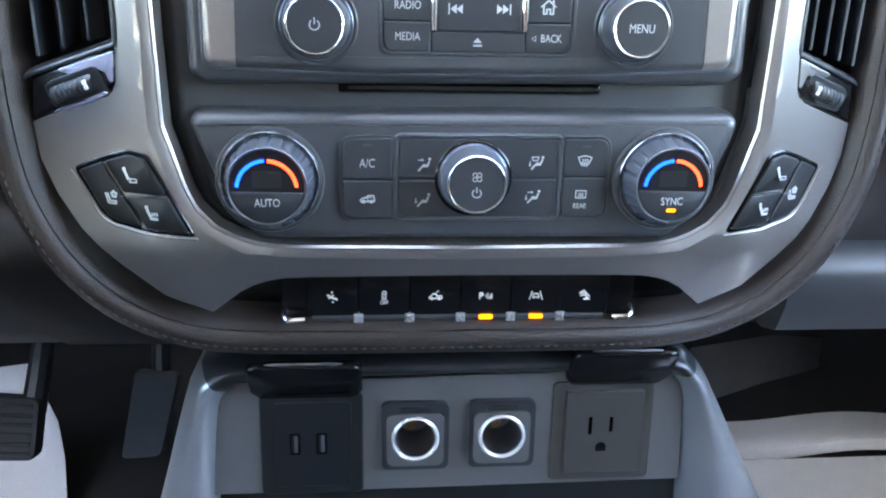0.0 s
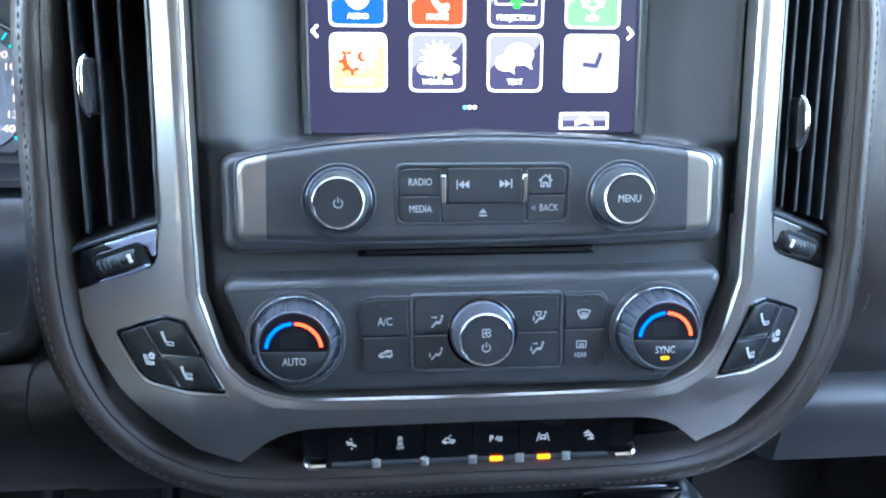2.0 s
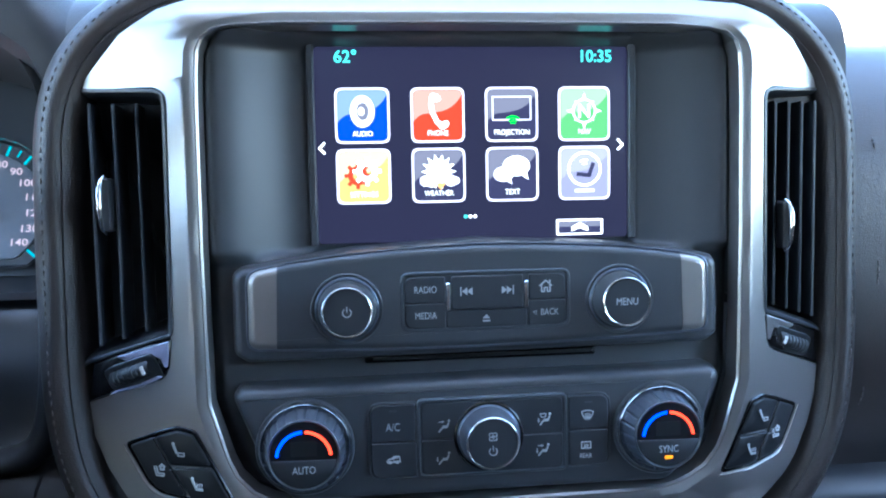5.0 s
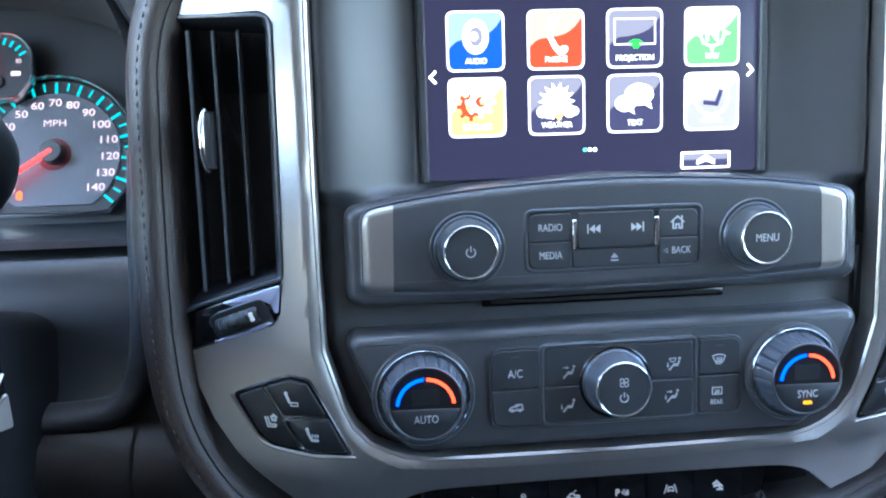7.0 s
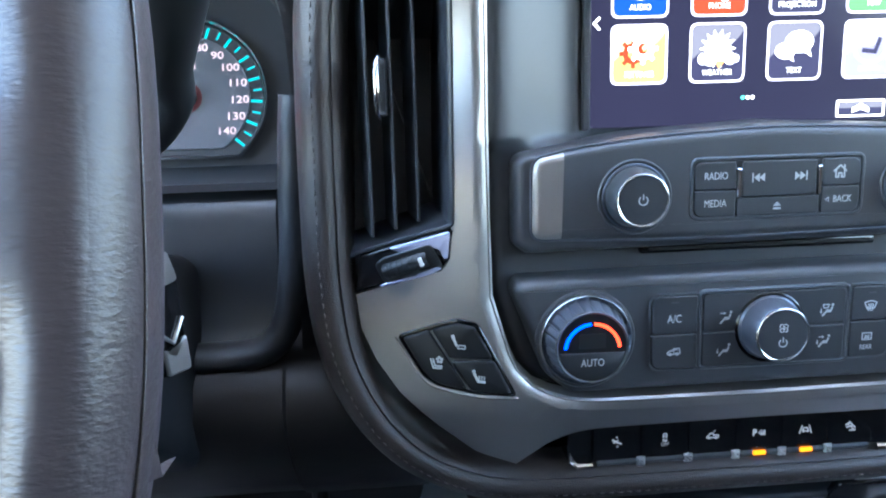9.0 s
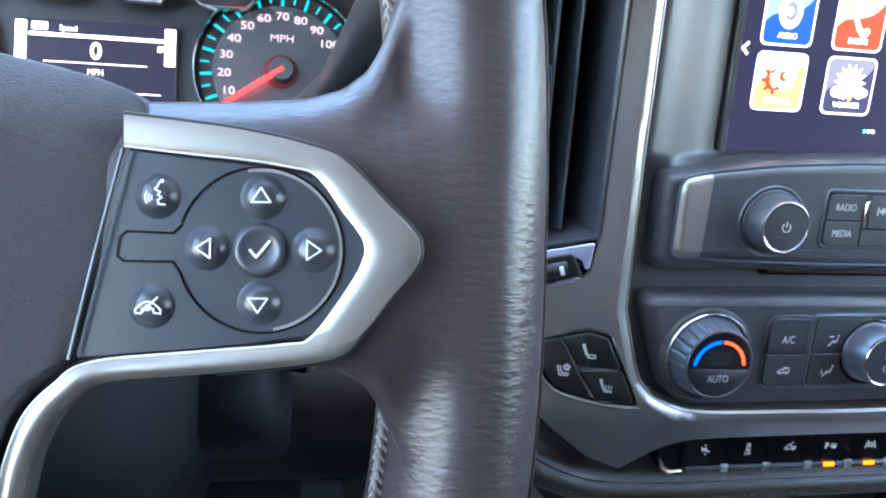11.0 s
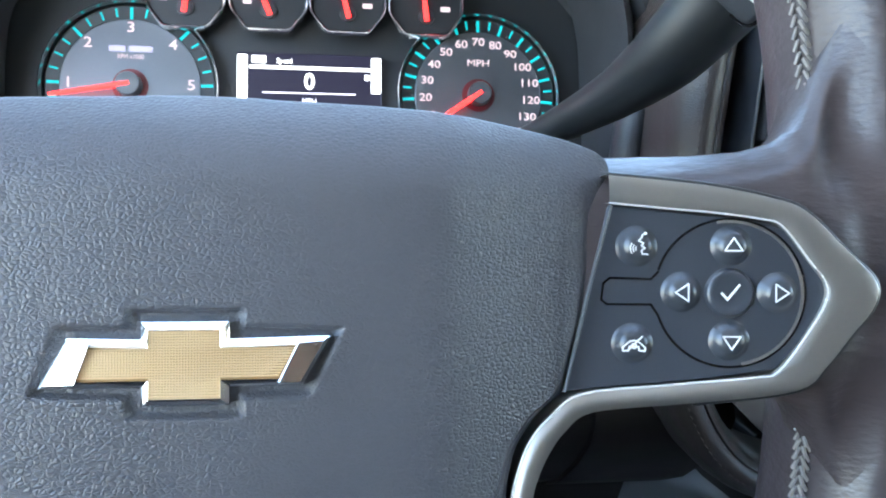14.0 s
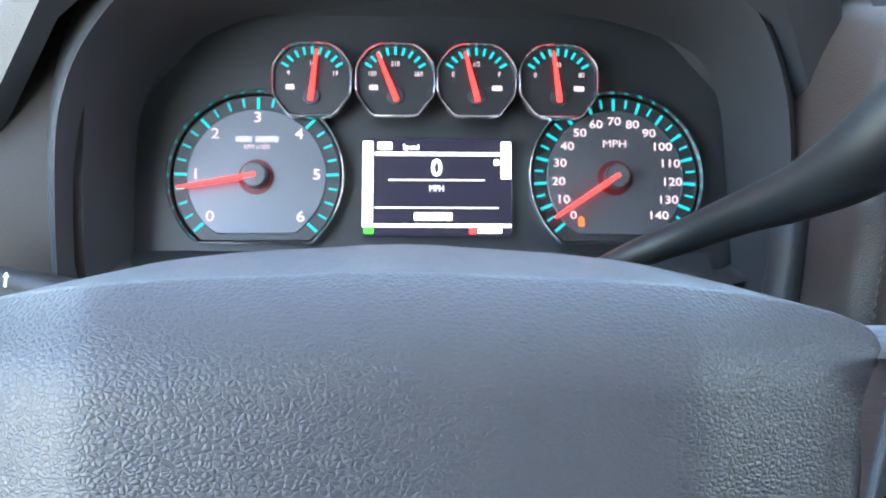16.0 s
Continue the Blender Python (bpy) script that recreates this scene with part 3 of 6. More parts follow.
def parked_car(x, y, paint, label):
    t = thing("parked_car", pose(x, y, -0.75), label, "car", "cars in the car park")
    prof = [(-2200, 350), (-2250, 700), (-2100, 880), (-1250, 960), (-700, 1420), (900, 1440), (1500, 980), (2150, 900), (2250, 600), (2200, 350)]
    body = Shape()
    body.loft([[(a * 1.0, b * (0.97 if abs(k) > 0.9 else 1), k * 880) for a, b in prof] for k in (-1, -0.8, 0.8, 1)], True, True, True)
    part("body", body, paint, t, at=pose(0, 0, 0, 90, 0, 0))
    for a in (-1, 1):
        part("side_window", Shape().plate([(-1050, 980), (-620, 1360), (820, 1370), (1250, 990)], [(0, 0), (0, 15)]), GLOSS, t, at=pose(0, a * 0.87, 0, 90, 0, 0))
        for b in (-1380, 1380):
            wheel = part("wheel", Shape().lathe([(330, 0), (330, 190), (300, 210)], 0, 0, 28, base=True), RUBBER, t, at=pose(b / 1000, a * 0.9 + 0.1, 0.33, 90, 0, 0))
            part("rim", Shape().lathe([(210, 195), (190, 222), (60, 215)], 0, 0, 20), STEEL, wheel)
    return t


parked_car(-6.5, 14, CARWHITE, "white car parked across the lot")
parked_car(-11.5, 14.5, STEEL, "grey car parked across the lot")

# ---- dashboard body ----
dash = thing("dashboard", pose(0, 0.6, 0.5), "dark charcoal and brown padded truck dashboard", "dashboard")
AT_DASH = dash.matrix_world.inverted()


def dash_part(name, rings, material, label="", closed=False, caps=False, angle=50, parent=None):
    s = Shape().loft([[(x * 1000, y * 1000, z * 1000) for x, y, z in r] for r in rings], closed, caps, caps)
    return part(name, s, material, parent or dash, label, at=AT_DASH if parent is None else None, angle=angle)


def across(profiles, thick=0.02):
    """Rings along x: each profile is (x, [(y, z), ...]), thickened downward and forward."""
    rings = []
    for x, prof in profiles:
        rings.append([(x, y, z) for y, z in smooth(prof, 6)] + [(x, y + 0.012, z - thick) for y, z in reversed(smooth(prof, 6))])
    return rings


# top pad ahead of the stack, the cluster hood and the passenger side
PASS = [(0.470, 0.455), (0.440, 0.52), (0.436, 0.60), (0.452, 0.675), (0.495, 0.722), (0.56, 0.738), (0.75, 0.742), (1.13, 0.715)]
MID = [(0.452, 0.69), (0.455, 0.73), (0.470, 0.752), (0.50, 0.760), (0.56, 0.755), (0.62, 0.750), (0.80, 0.745), (1.13, 0.715)]
HOOD = [(0.492, 0.772), (0.496, 0.792), (0.520, 0.806), (0.56, 0.808), (0.62, 0.800), (0.72, 0.775), (0.85, 0.752), (1.13, 0.715)]
SIDE = [(0.50, 0.64), (0.50, 0.70), (0.515, 0.73), (0.55, 0.742), (0.60, 0.744), (0.68, 0.746), (0.80, 0.746), (1.13, 0.715)]


def blend(a, b, t):
    return [(p[0] * (1 - t) + q[0] * t, p[1] * (1 - t) + q[1] * t) for p, q in zip(a, b)]


dash_part("passenger_pad", across([(0.222, PASS)] + [(x, PASS) for x in (0.30, 0.45, 0.60, 0.79)]), BROWN, "brown-black grained leather pad", True, True)
dash_part("centre_top", across([(x, MID) for x in (-0.215, -0.1, 0.1, 0.222)]), SOFT, "", True, True)
hood = []
for x, t in ((-0.79, 0), (-0.70, 0), (-0.655, 0.1), (-0.63, 0.35), (-0.60, 0.7), (-0.56, 0.93), (-0.50, 1), (-0.35, 1), (-0.29, 0.93), (-0.25, 0.7), (-0.232, 0.4), (-0.218, 0.2)):
    hood.append((x, blend(SIDE, HOOD, t)))
dash_part("cluster_hood", across(hood, 0.012), SOFT, "dark hood over the instruments", True, True)

# stitched seam along the passenger pad
seam = Shape()
for k in range(60):
    z = 0.50 + 0.0040 * k
    if z > 0.735:
        break
    y = np.interp(z, [0.455, 0.52, 0.60, 0.675, 0.722, 0.738], [0.470, 0.440, 0.436, 0.452, 0.495, 0.56])
    seam.tube([(243, y * 1000 - 0.6, z * 1000), (243, np.interp(z + 0.0026, [0.455, 0.52, 0.60, 0.675, 0.722, 0.738], [0.470, 0.440, 0.436, 0.452, 0.495, 0.56]) * 1000 - 0.6, (z + 0.0026) * 1000)], 0.5, 6)
part("stitching", seam, THREAD, dash, "pale thread stitching", at=AT_DASH)

# instrument recess: a smooth ridge arches over the cluster, its inside runs back to the dials
RIDGE = smooth([(-0.598, 0.462, 0.50), (-0.602, 0.470, 0.57), (-0.603, 0.486, 0.64), (-0.598, 0.497, 0.685), (-0.580, 0.507, 0.720), (-0.548, 0.514, 0.748), (-0.50, 0.517, 0.765), (-0.42, 0.518, 0.772),
                (-0.34, 0.517, 0.765), (-0.29, 0.514, 0.750), (-0.259, 0.508, 0.728), (-0.243, 0.498, 0.690), (-0.238, 0.486, 0.64), (-0.238, 0.470, 0.57), (-0.240, 0.460, 0.50)], 5)
FACE_IN = smooth([(-0.592, 0.515, 0.545), (-0.590, 0.540, 0.585), (-0.589, 0.560, 0.64), (-0.585, 0.572, 0.67), (-0.570, 0.582, 0.695), (-0.54, 0.588, 0.712), (-0.50, 0.592, 0.722), (-0.42, 0.594, 0.727),
                  (-0.34, 0.592, 0.722), (-0.29, 0.588, 0.712), (-0.259, 0.582, 0.697), (-0.247, 0.572, 0.67), (-0.243, 0.560, 0.63), (-0.242, 0.535, 0.58), (-0.243, 0.505, 0.535)], 5)
arch = []
for w, lift_y in ((-0.30, 0.045), (-0.10, 0.012), (-0.035, 0.001), (0.0, -0.002), (0.04, 0.0), (0.10, 0.004), (0.3, 0.0), (0.6, 0.0), (1.0, 0.0)):
    ring = []
    for r, f in zip(RIDGE, FACE_IN):
        cxr, czr = -0.42, 0.62
        if w <= 0:
            ox, oz = (r[0] - cxr), (r[2] - czr)
            d = math.hypot(ox, oz)
            ring.append((r[0] - ox / d * w * 0.09, r[1] + lift_y, r[2] - oz / d * w * 0.09))
        else:
            ring.append(tuple(r[k] + (f[k] - r[k]) * w + (lift_y if k == 1 else 0) for k in range(3)))
    arch.append(ring)
dash_part("cluster_arch", arch, ARCH, "smooth dark ridge round the instruments", angle=70)
low = []
for x in (-0.60, -0.50, -0.40, -0.30, -0.255):
    low.append([(x, 0.560, 0.600), (x, 0.535, 0.585), (x, 0.508, 0.565), (x, 0.500, 0.53), (x, 0.492, 0.50), (x, 0.476, 0.488), (x, 0.466, 0.484)])
dash_part("lower_panel", low, DARKP, "smooth dark panel under the instruments")
frame_line = smooth([(-236, 482, 640), (-239, 476, 600), (-242, 472, 548), (-248, 470, 514), (-259, 469, 498), (-279, 469, 492), (-331, 470, 491), (-400, 471, 492), (-600, 471, 492)], 5)
part("panel_frame", Shape().tube(frame_line, 9.0, 14, flat=1.4, up=(0, 1, 0)), SOFT, dash, "rounded dark frame", at=AT_DASH, angle=70)
roll = []
for x in (-0.79, -0.62, -0.50, -0.40, -0.30, -0.252):
    roll.append([(x, 0.505, 0.492), (x, 0.470, 0.492), (x, 0.448, 0.484), (x, 0.438, 0.468), (x, 0.442, 0.450), (x, 0.458, 0.425), (x, 0.485, 0.392), (x, 0.515, 0.366), (x, 0.545, 0.355), (x, 0.60, 0.36), (x, 0.75, 0.42)])
dash_part("knee_bolster", roll, KNEE, "brown-black knee bolster")
dash_part("bolster_end", [[(x + 0.0, y - 0.002, z - 0.001) for _, y, z in roll[0]] for x in (-0.250, -0.232, -0.205, -0.165)], KNEE)
leftcap = []
for x in (-0.79, -0.70, -0.62, -0.596):
    leftcap.append([(x, 0.505, 0.49), (x, 0.49, 0.55), (x, 0.49, 0.60), (x, 0.502, 0.645), (x, 0.520, 0.69), (x, 0.545, 0.73)])
dash_part("left_panel", leftcap, KNEE)
glove = []
for x in (0.205, 0.30, 0.50, 0.79):
    glove.append([(x, 0.470, 0.462), (x, 0.453, 0.457), (x, 0.447, 0.446), (x, 0.447, 0.425), (x, 0.452, 0.406), (x, 0.470, 0.398), (x, 0.60, 0.405), (x, 0.95, 0.44)])
dash_part("glovebox_door", glove, GLOVE, "smooth charcoal glovebox door")

dash_part("kick_panel", [[(x0, y, z0), (x0 + 0.004, y, z1), (x0 + 0.02, y + 0.02, z1 - 0.004)] for y, x0, z0, z1 in ((0.60, 0.222, 0.30, 0.236), (0.75, 0.38, 0.22, 0.158), (0.90, 0.54, 0.122, 0.074))], BLACK, "dark side panel by the passenger footwell")

# ---- centre stack ----
# pairs of points on the silver surround: its inner and its outer edge, from the top to the bottom of the left half
PAIRS = [((0, 212.5), (0, 227)), ((-100, 212), (-100, 227)), ((-122, 211), (-140, 225)), ((-132, 209.3), (-160, 219.5)), ((-138.5, 204.5), (-180, 208)),
         ((-141, 198), (-195, 193)), ((-141.6, 190), (-205, 182.5)), ((-141.9, 184), (-163, 181.3)), ((-142, 180), (-159, 179.5)), ((-142.2, 174), (-156.6, 173)),
         ((-142.5, 100), (-157.2, 100)), ((-142, 60), (-159.5, 50)), ((-141.8, 40), (-160.5, 41)), ((-141.7, 32), (-162.5, 37)), ((-141.6, 28), (-168, 33.6)),
         ((-141.5, 22), (-207, 20)), ((-138, 10), (-205, 2)), ((-133, -7), (-198, -14)), ((-129, -16), (-187, -30)), ((-121, -25), (-168, -48)),
         ((-112, -30), (-149, -63)), ((-104, -33), (-127, -74)), ((-98, -34.2), (-119, -67)), ((-94, -34.8), (-112, -61)), ((-90, -35.2), (-105, -56.8)), ((-86, -35.5), (-98, -54.2)), ((-80, -35.6), (-90, -52.6)), ((-70, -35.8), (-76, -52)), ((0, -36.4), (0, -51.5))]


def lag(u):
    """How much deeper the passenger's side of the stack lies."""
    return 0.13 * soft_ramp(u - 98, 5.0)


def crown(u, v):
    """The level of the silver surround."""
    out = max(0.0, abs(u) - 147)
    n = 3.0 - 0.42 * out - 0.0006 * out * out
    n -= 0.45 * max(0.0, -38 - v)
    n -= 0.030 * max(0.0, v - 208) ** 2
    return n - lag(u)


def densify(pairs, sub=4):
    out = []
    for (a, b), (c, d) in zip(pairs[:-1], pairs[1:]):
        for k in range(sub):
            t = k / sub
            out.append(((a[0] + (c[0] - a[0]) * t, a[1] + (c[1] - a[1]) * t), (b[0] + (d[0] - b[0]) * t, b[1] + (d[1] - b[1]) * t)))
    return out + [pairs[-1]]


stack = thing("center_stack", STACK, "centre stack surround of satin silver paint and charcoal plastic", "console")
dp = densify(PAIRS)
dp = dp + [((-a[0], a[1]), (-b[0], b[1])) for a, b in reversed(dp[1:-1])]
rings = []
for k in range(-2, 12):
    ring = []
    for a, b in dp:
        if k < 0:
            d = math.hypot(a[0] - b[0], a[1] - b[1])
            w = 1.3 if k == -1 else 2.2
            u, v = a[0] + (a[0] - b[0]) / d * w, a[1] + (a[1] - b[1]) / d * w
            ring.append((u, v, crown(*a) - 1.6 - (1.2 if k == -1 else 12)))
        elif k <= 9:
            d = math.hypot(a[0] - b[0], a[1] - b[1])
            t = (0.0, min(4.6 / d, 0.3), min(5.4 / d, 0.36), 0.45, 0.55, 0.65, 0.75, 0.85, 0.93, 1.0)[k]
            u, v = a[0] + (b[0] - a[0]) * t, a[1] + (b[1] - a[1]) * t
            ring.append((u, v, crown(u, v) - (1.6, 0.15, 0, 0, 0, 0, 0, 0, 0, 0)[k]))
        else:
            ring.append((b[0], b[1], crown(*b) - (2 if k == 10 else 14)))
    rings.append(ring)
part("silver_surround", Shape().loft(rings), SILVER, stack, "satin silver painted surround", angle=28)
# thin bright edge round the opening
edge = [(a[0], a[1], crown(*a) - 1.5) for a, b in dp]
part("bright_edge", Shape().tube(edge, 0.45, 8, closed=True), NICKEL, stack, "thin bright edge")

HALF_V = [-35.2, -34, -33, -30, -25, -16, -6, 10, 22, 60, 100, 174, 198, 204.5, 209.3, 211.5]
HALF_U = [90, 97, 104, 112, 121, 129, 133, 138, 141.5, 142, 142.5, 142.2, 141, 138.5, 132, 119]
POD_R = soft_poly([(-129, 90), (-70, 98.2), (0, 102.4), (70, 98.8), (128, 91), (129, 48), (122, 43), (-122, 41), (-129, 46)], [8, 30, 30, 30, 8, 6, 6, 6, 6])
POD_C = soft_poly([(-127, 29.5), (127, 31), (131, 24), (113, -22), (100, -33), (-100, -33), (-113, -22), (-131, 24)], [10, 10, 8, 12, 8, 8, 12, 8])


def stack_level(u, v):
    a = abs(u)
    wing = -8 - 19 * step(a, 138, 92) if a > 92 else -27 - 3 * step(a, 91, 88)
    wing += 12 * step(v, 202, 211)
    mid = -15.0
    t = step(v, 90, 98)
    n = mid * (1 - t) + wing * t
    edge_drop = step(np.interp(v, HALF_V, HALF_U) - a, 6, 0)
    return n - 6.0 * edge_drop - lag(u)


rows = []
for i in range(150):
    v = -35.2 + (211.5 + 35.2) * i / 149
    w = float(np.interp(v, HALF_V, HALF_U)) + 1.0
    rows.append([(w * s, v, stack_level(w * s, v)) for s in np.linspace(-1, 1, 110)])
panel = Shape().loft(rows, False)
part("dark_panel", panel, MATT, stack, "smooth charcoal plastic panel", angle=60)
part("radio_pod", Shape().plate(POD_R, [(0, -30), (0, -8.5), (0.5, -6.0), (1.3, -3.8), (2.4, -2.4), (3.8, -1.6), (5.5, -1.4)]), PANEL, stack, "raised radio housing", angle=50)
part("climate_pod", Shape().plate(POD_C, [(0, -30), (0, -9.5), (0.5, -6.6), (1.2, -4.2), (2.2, -2.2), (3.6, -0.9), (5.0, -0.25), (6.6, 0.0)]), PANEL, stack, "raised climate housing", angle=50)
slot = Shape().plate(rect(-62.5, 37.0, 63, 41.5, 1.5), [(0, -16), (0, -13.6), (0.6, -13.2)])
part("disc_slot", slot, GLOSS, stack, "narrow black disc slot", at=shift(0, 0, 0.6))
part("slot_mouth", Shape().plate(rect(-58, 38.4, 60, 40.2, 0.8), [(0, -13), (0, -12.4)]), BLACK, stack)
part("slot_mark", Shape().lathe([(0.7, -13), (0.7, -12.2)], 61, 39.3, 12), DIM, stack)

# brown padded rim round it all
RIM = [(0, 239), (-80, 239), (-130, 237), (-163, 230), (-190, 214.5), (-208, 193), (-217, 165), (-219.5, 120), (-220.5, 60), (-220, 22), (-215, -14), (-201, -46), (-179, -72), (-150, -88), (-118, -94.5), (-60, -96), (0, -96)]
half = smooth(RIM, 5)
path = half + [(-u, v) for u, v in reversed(half[1:-1])]


def rim_level(v):
    return -31 - 0.02 * max(0, v - 190) - 0.10 * max(0, -50 - v)


sweep = []
n_p = len(path)
for i, (u, v) in enumerate(path):
    a, b = path[i - 1], path[(i + 1) % n_p]
    tx, ty = b[0] - a[0], b[1] - a[1]
    L = math.hypot(tx, ty)
    ox, oy = -ty / L, tx / L  # outward: the path runs down on the left side
    if ox * u + oy * (v - 70) < 0:
        ox, oy = -ox, -oy
    z = rim_level(v) - lag(u) * 0.9
    deep = -125 if v > -20 else -60
    sec = [(-13, -30), (-13.5, -4), (-12, 6), (-9, 11), (-6.2, 12.9), (-5.2, 12.0), (-4.2, 13.2), (-1, 14.9), (2, 14.6), (4, 13.6), (9, 9), (12, 2), (13.5, -8), (14.5, -30), (17, deep)]
    sweep.append([(u + ox * p, v + oy * p, z + q) for p, q in sec])
sweep.append(sweep[0])
padded = part("padded_rim", Shape().loft(sweep, False), BROWN, stack, "dark brown grained padded rim", angle=60)
THREAD_D = mat("dark_thread", (0.055, 0.046, 0.042), 0.7, grain=0.4, size=0.0005)
SEAM = Shape().tube([(-1.3, 0, -0.2), (0, 0.25, 0.35), (1.3, 0, -0.2)], 0.42, 6).mesh("stitch", THREAD_D)
ring = [(r[9], r[8]) for r in sweep]
dist = [0.0]
for (a, _), (b, _) in zip(ring[:-1], ring[1:]):
    dist.append(dist[-1] + math.hypot(b[0] - a[0], b[1] - a[1]))
for d in np.arange(2.0, dist[-1] - 2, 5.2):
    k = max(0, int(np.searchsorted(dist, d)) - 1)
    (a, _), (b, _) = ring[k], ring[min(k + 1, len(ring) - 1)]
    t = (d - dist[k]) / max(1e-6, dist[min(k + 1, len(ring) - 1)] - dist[k])
    ob = new("stitch", SEAM)
    ob.parent = padded
    ob.matrix_basis = shift(a[0] + (b[0] - a[0]) * t, a[1] + (b[1] - a[1]) * t, a[2] + (b[2] - a[2]) * t + 0.1, math.degrees(math.atan2(b[1] - a[1], b[0] - a[0])))

# black recess behind the switch row
rec = Shape().plate([(-131, -78), (-112, -62), (-99, -51), (99, -51), (112, -62), (131, -78), (125, -92), (-125, -92)], [(0, -70), (0, -47), (1, -46)])
part("switch_recess", rec, GLOSS, stack, "black recess")


# ---- air vents ----
def air_vent(sign):
    t = thing("air_vent", STACK, "tall black dashboard air vent with a chrome slider", "air vent", "vents beside the screen")
    s = sign
    out = soft_poly([(157, 179.6), (204, 182.5), (211, 150), (212, 38), (204, 42), (158.5, 57.5)], [7, 2, 2, 2, 2, 3])
    out = [(s * u, v) for u, v in out]
    if area(out) < 0:
        out = out[::-1]
    lev = lambda u, v: crown(u, v)
    house = Shape().loft([[(u, v, lev(u, v) + 0.6) for u, v in inset(out, -0.5)], [(u, v, lev(u, v) + 0.9) for u, v in inset(out, 0.3)], [(u, v, lev(u, v) + 0.5) for u, v in inset(out, 1.4)], [(u, v, lev(u, v) - 2.2) for u, v in inset(out, 2.4)],
                          [(u, v, lev(u, v) - 6) for u, v in inset(out, 3.4)], [(u, v, -62 - lag(u)) for u, v in inset(out, 5)]], True, False, True)
    part("housing", house, VENT, t, angle=40)
    for u in ((174, 185.5, 197) if s < 0 else (171.5, 180, 188.5, 197)):
        b = Shape()
        lo, d = 59 - (u - 161) * 0.30 + 3, lag(s * u)
        b.loft([[(s * (u - 0.8), lo, -15 - d), (s * (u - 0.8), 174.5, -15 - d), (s * (u + 0.8), 174.5, -15 - d), (s * (u + 0.8), lo, -15 - d)],
                [(s * (u + 2.6), lo, -48 - d), (s * (u + 2.6), 174.5, -48 - d), (s * (u + 4.2), 174.5, -48 - d), (s * (u + 4.2), lo, -48 - d)]], True, True, True)
        sl = part("slat", b, VENT, t)
        part("slat_edge", Shape().tube([(s * u, lo + 1, -15.0 - d), (s * u, 173.5, -15.0 - d)], 0.6, 6), KNOB_D, sl)
    TAB, rise = (190, 0) if s < 0 else (176, -19)
    d = lag(s * TAB) - 1
    tab = Shape()
    tab.plate(rect(s * TAB - 2.6, 110 + rise, s * TAB + 2.6, 137 + rise, 2.0), [(0, -22 - d), (0, -12 - d), (0.8, -10.5 - d)])
    part("slider", tab, BUTTON, t)
    clip = [(0.9, 109, -13.5), (1.8, 111.5, -11.5), (2.2, 116, -9.4), (2.3, 123, -8.8), (2.2, 131, -9.4), (1.8, 135.5, -11.5), (0.9, 138, -13.5)]
    part("slider_trim", Shape().tube([(s * (TAB + a), b + rise, c - d) for a, b, c in clip], [0.8, 1.3, 1.6, 1.6, 1.6, 1.3, 0.8], 10, flat=1.3), CHROME, t, "chrome edge", angle=70)
    foot = [(157.6, 56.5), (172, 52.5), (204, 41), (207.5, 21), (170, 34), (163.5, 37), (160.2, 41.5)]
    foot = [(s * u, v) for u, v in foot]
    part("wheel_plate", Shape().plate(foot, [(0, -14), (0, -1.4), (0.6, -0.6), (1.4, -0.2)], lambda u, v: crown(u, v) + 0.5), GLOSS, t, "gloss black foot of the vent")
    # the gloss foot's sheen is laid on as pale shapes, different each side
    if s < 0:
        shine = soft_poly([(-160, 55), (-176, 49.6), (-191, 45.2), (-184, 43.6), (-170, 47.2), (-165.2, 45.4), (-163.2, 41.0), (-161.2, 41.6)], 1.2)
        lower = soft_poly([(-163.4, 36.5), (-169.5, 33.0), (-186, 27.4), (-197, 24.4), (-190, 28.0), (-177, 33.0), (-167, 37.2)], 1.0)
        part("upper_sheen", Shape().plate(shine, [(0, -3), (0, -0.2), (0.5, 0.25)], lambda u, v: crown(u, v) + 0.6), SATIN, t, "lilac-silver sheen painted on the gloss foot")
        part("lower_sheen", Shape().plate(lower, [(0, -3), (0, -0.2), (0.5, 0.25)], lambda u, v: crown(u, v) + 0.6), SATIN, t, "lower lilac-silver sheen painted on the gloss foot")
    else:
        shine = soft_poly([(159.5, 56), (172, 51.5), (186, 46.5), (176, 45), (166.5, 47.5), (163, 41), (160.8, 42)], 1.2)
        part("upper_sheen", Shape().plate(shine, [(0, -3), (0, -0.2), (0.5, 0.25)], lambda u, v: crown(u, v) + 0.6), SILVER, t, "grey sheen painted on the gloss foot")
    k = crown(s * 182, 38)
    part("wheel_slot", Shape().plate(soft_poly([(-s * 20, -8.5), (s * 13.5, -6.0), (s * 14.5, 4.5), (s * 9, 6.2), (-s * 17, 6.4)], 3), [(0, -3), (0, 0.9), (0.4, 1.2)]), BLACK, t, at=shift(s * 182.5, 37.4, k + 0.4, s * -19) @ pose(0, 0, 0, 0, s * 22, 0))
    wheel = Shape()
    drum = []
    for i in range(15):
        a = radians(-82 + 164 * i / 14)
        drum.append([(x, 4.4 * math.sin(a), 4.4 * math.cos(a) - 1.2) for x in (-12.5, -11.6, 11.6, 12.5)])
    drum = [[(x * (1.0 if abs(x) < 12 else 0.99), y * (1.0 if abs(x) < 12 else 0.82), z - (0 if abs(x) < 12 else 0.6)) for x, y, z in r] for r in drum]
    tw = part("thumbwheel", wheel.loft(drum, False), BUTTON, t, at=shift(s * 181.5, 37.2, k + 1.2, s * -20) @ pose(0, 0, 0, 0, s * 22, 0), angle=50)
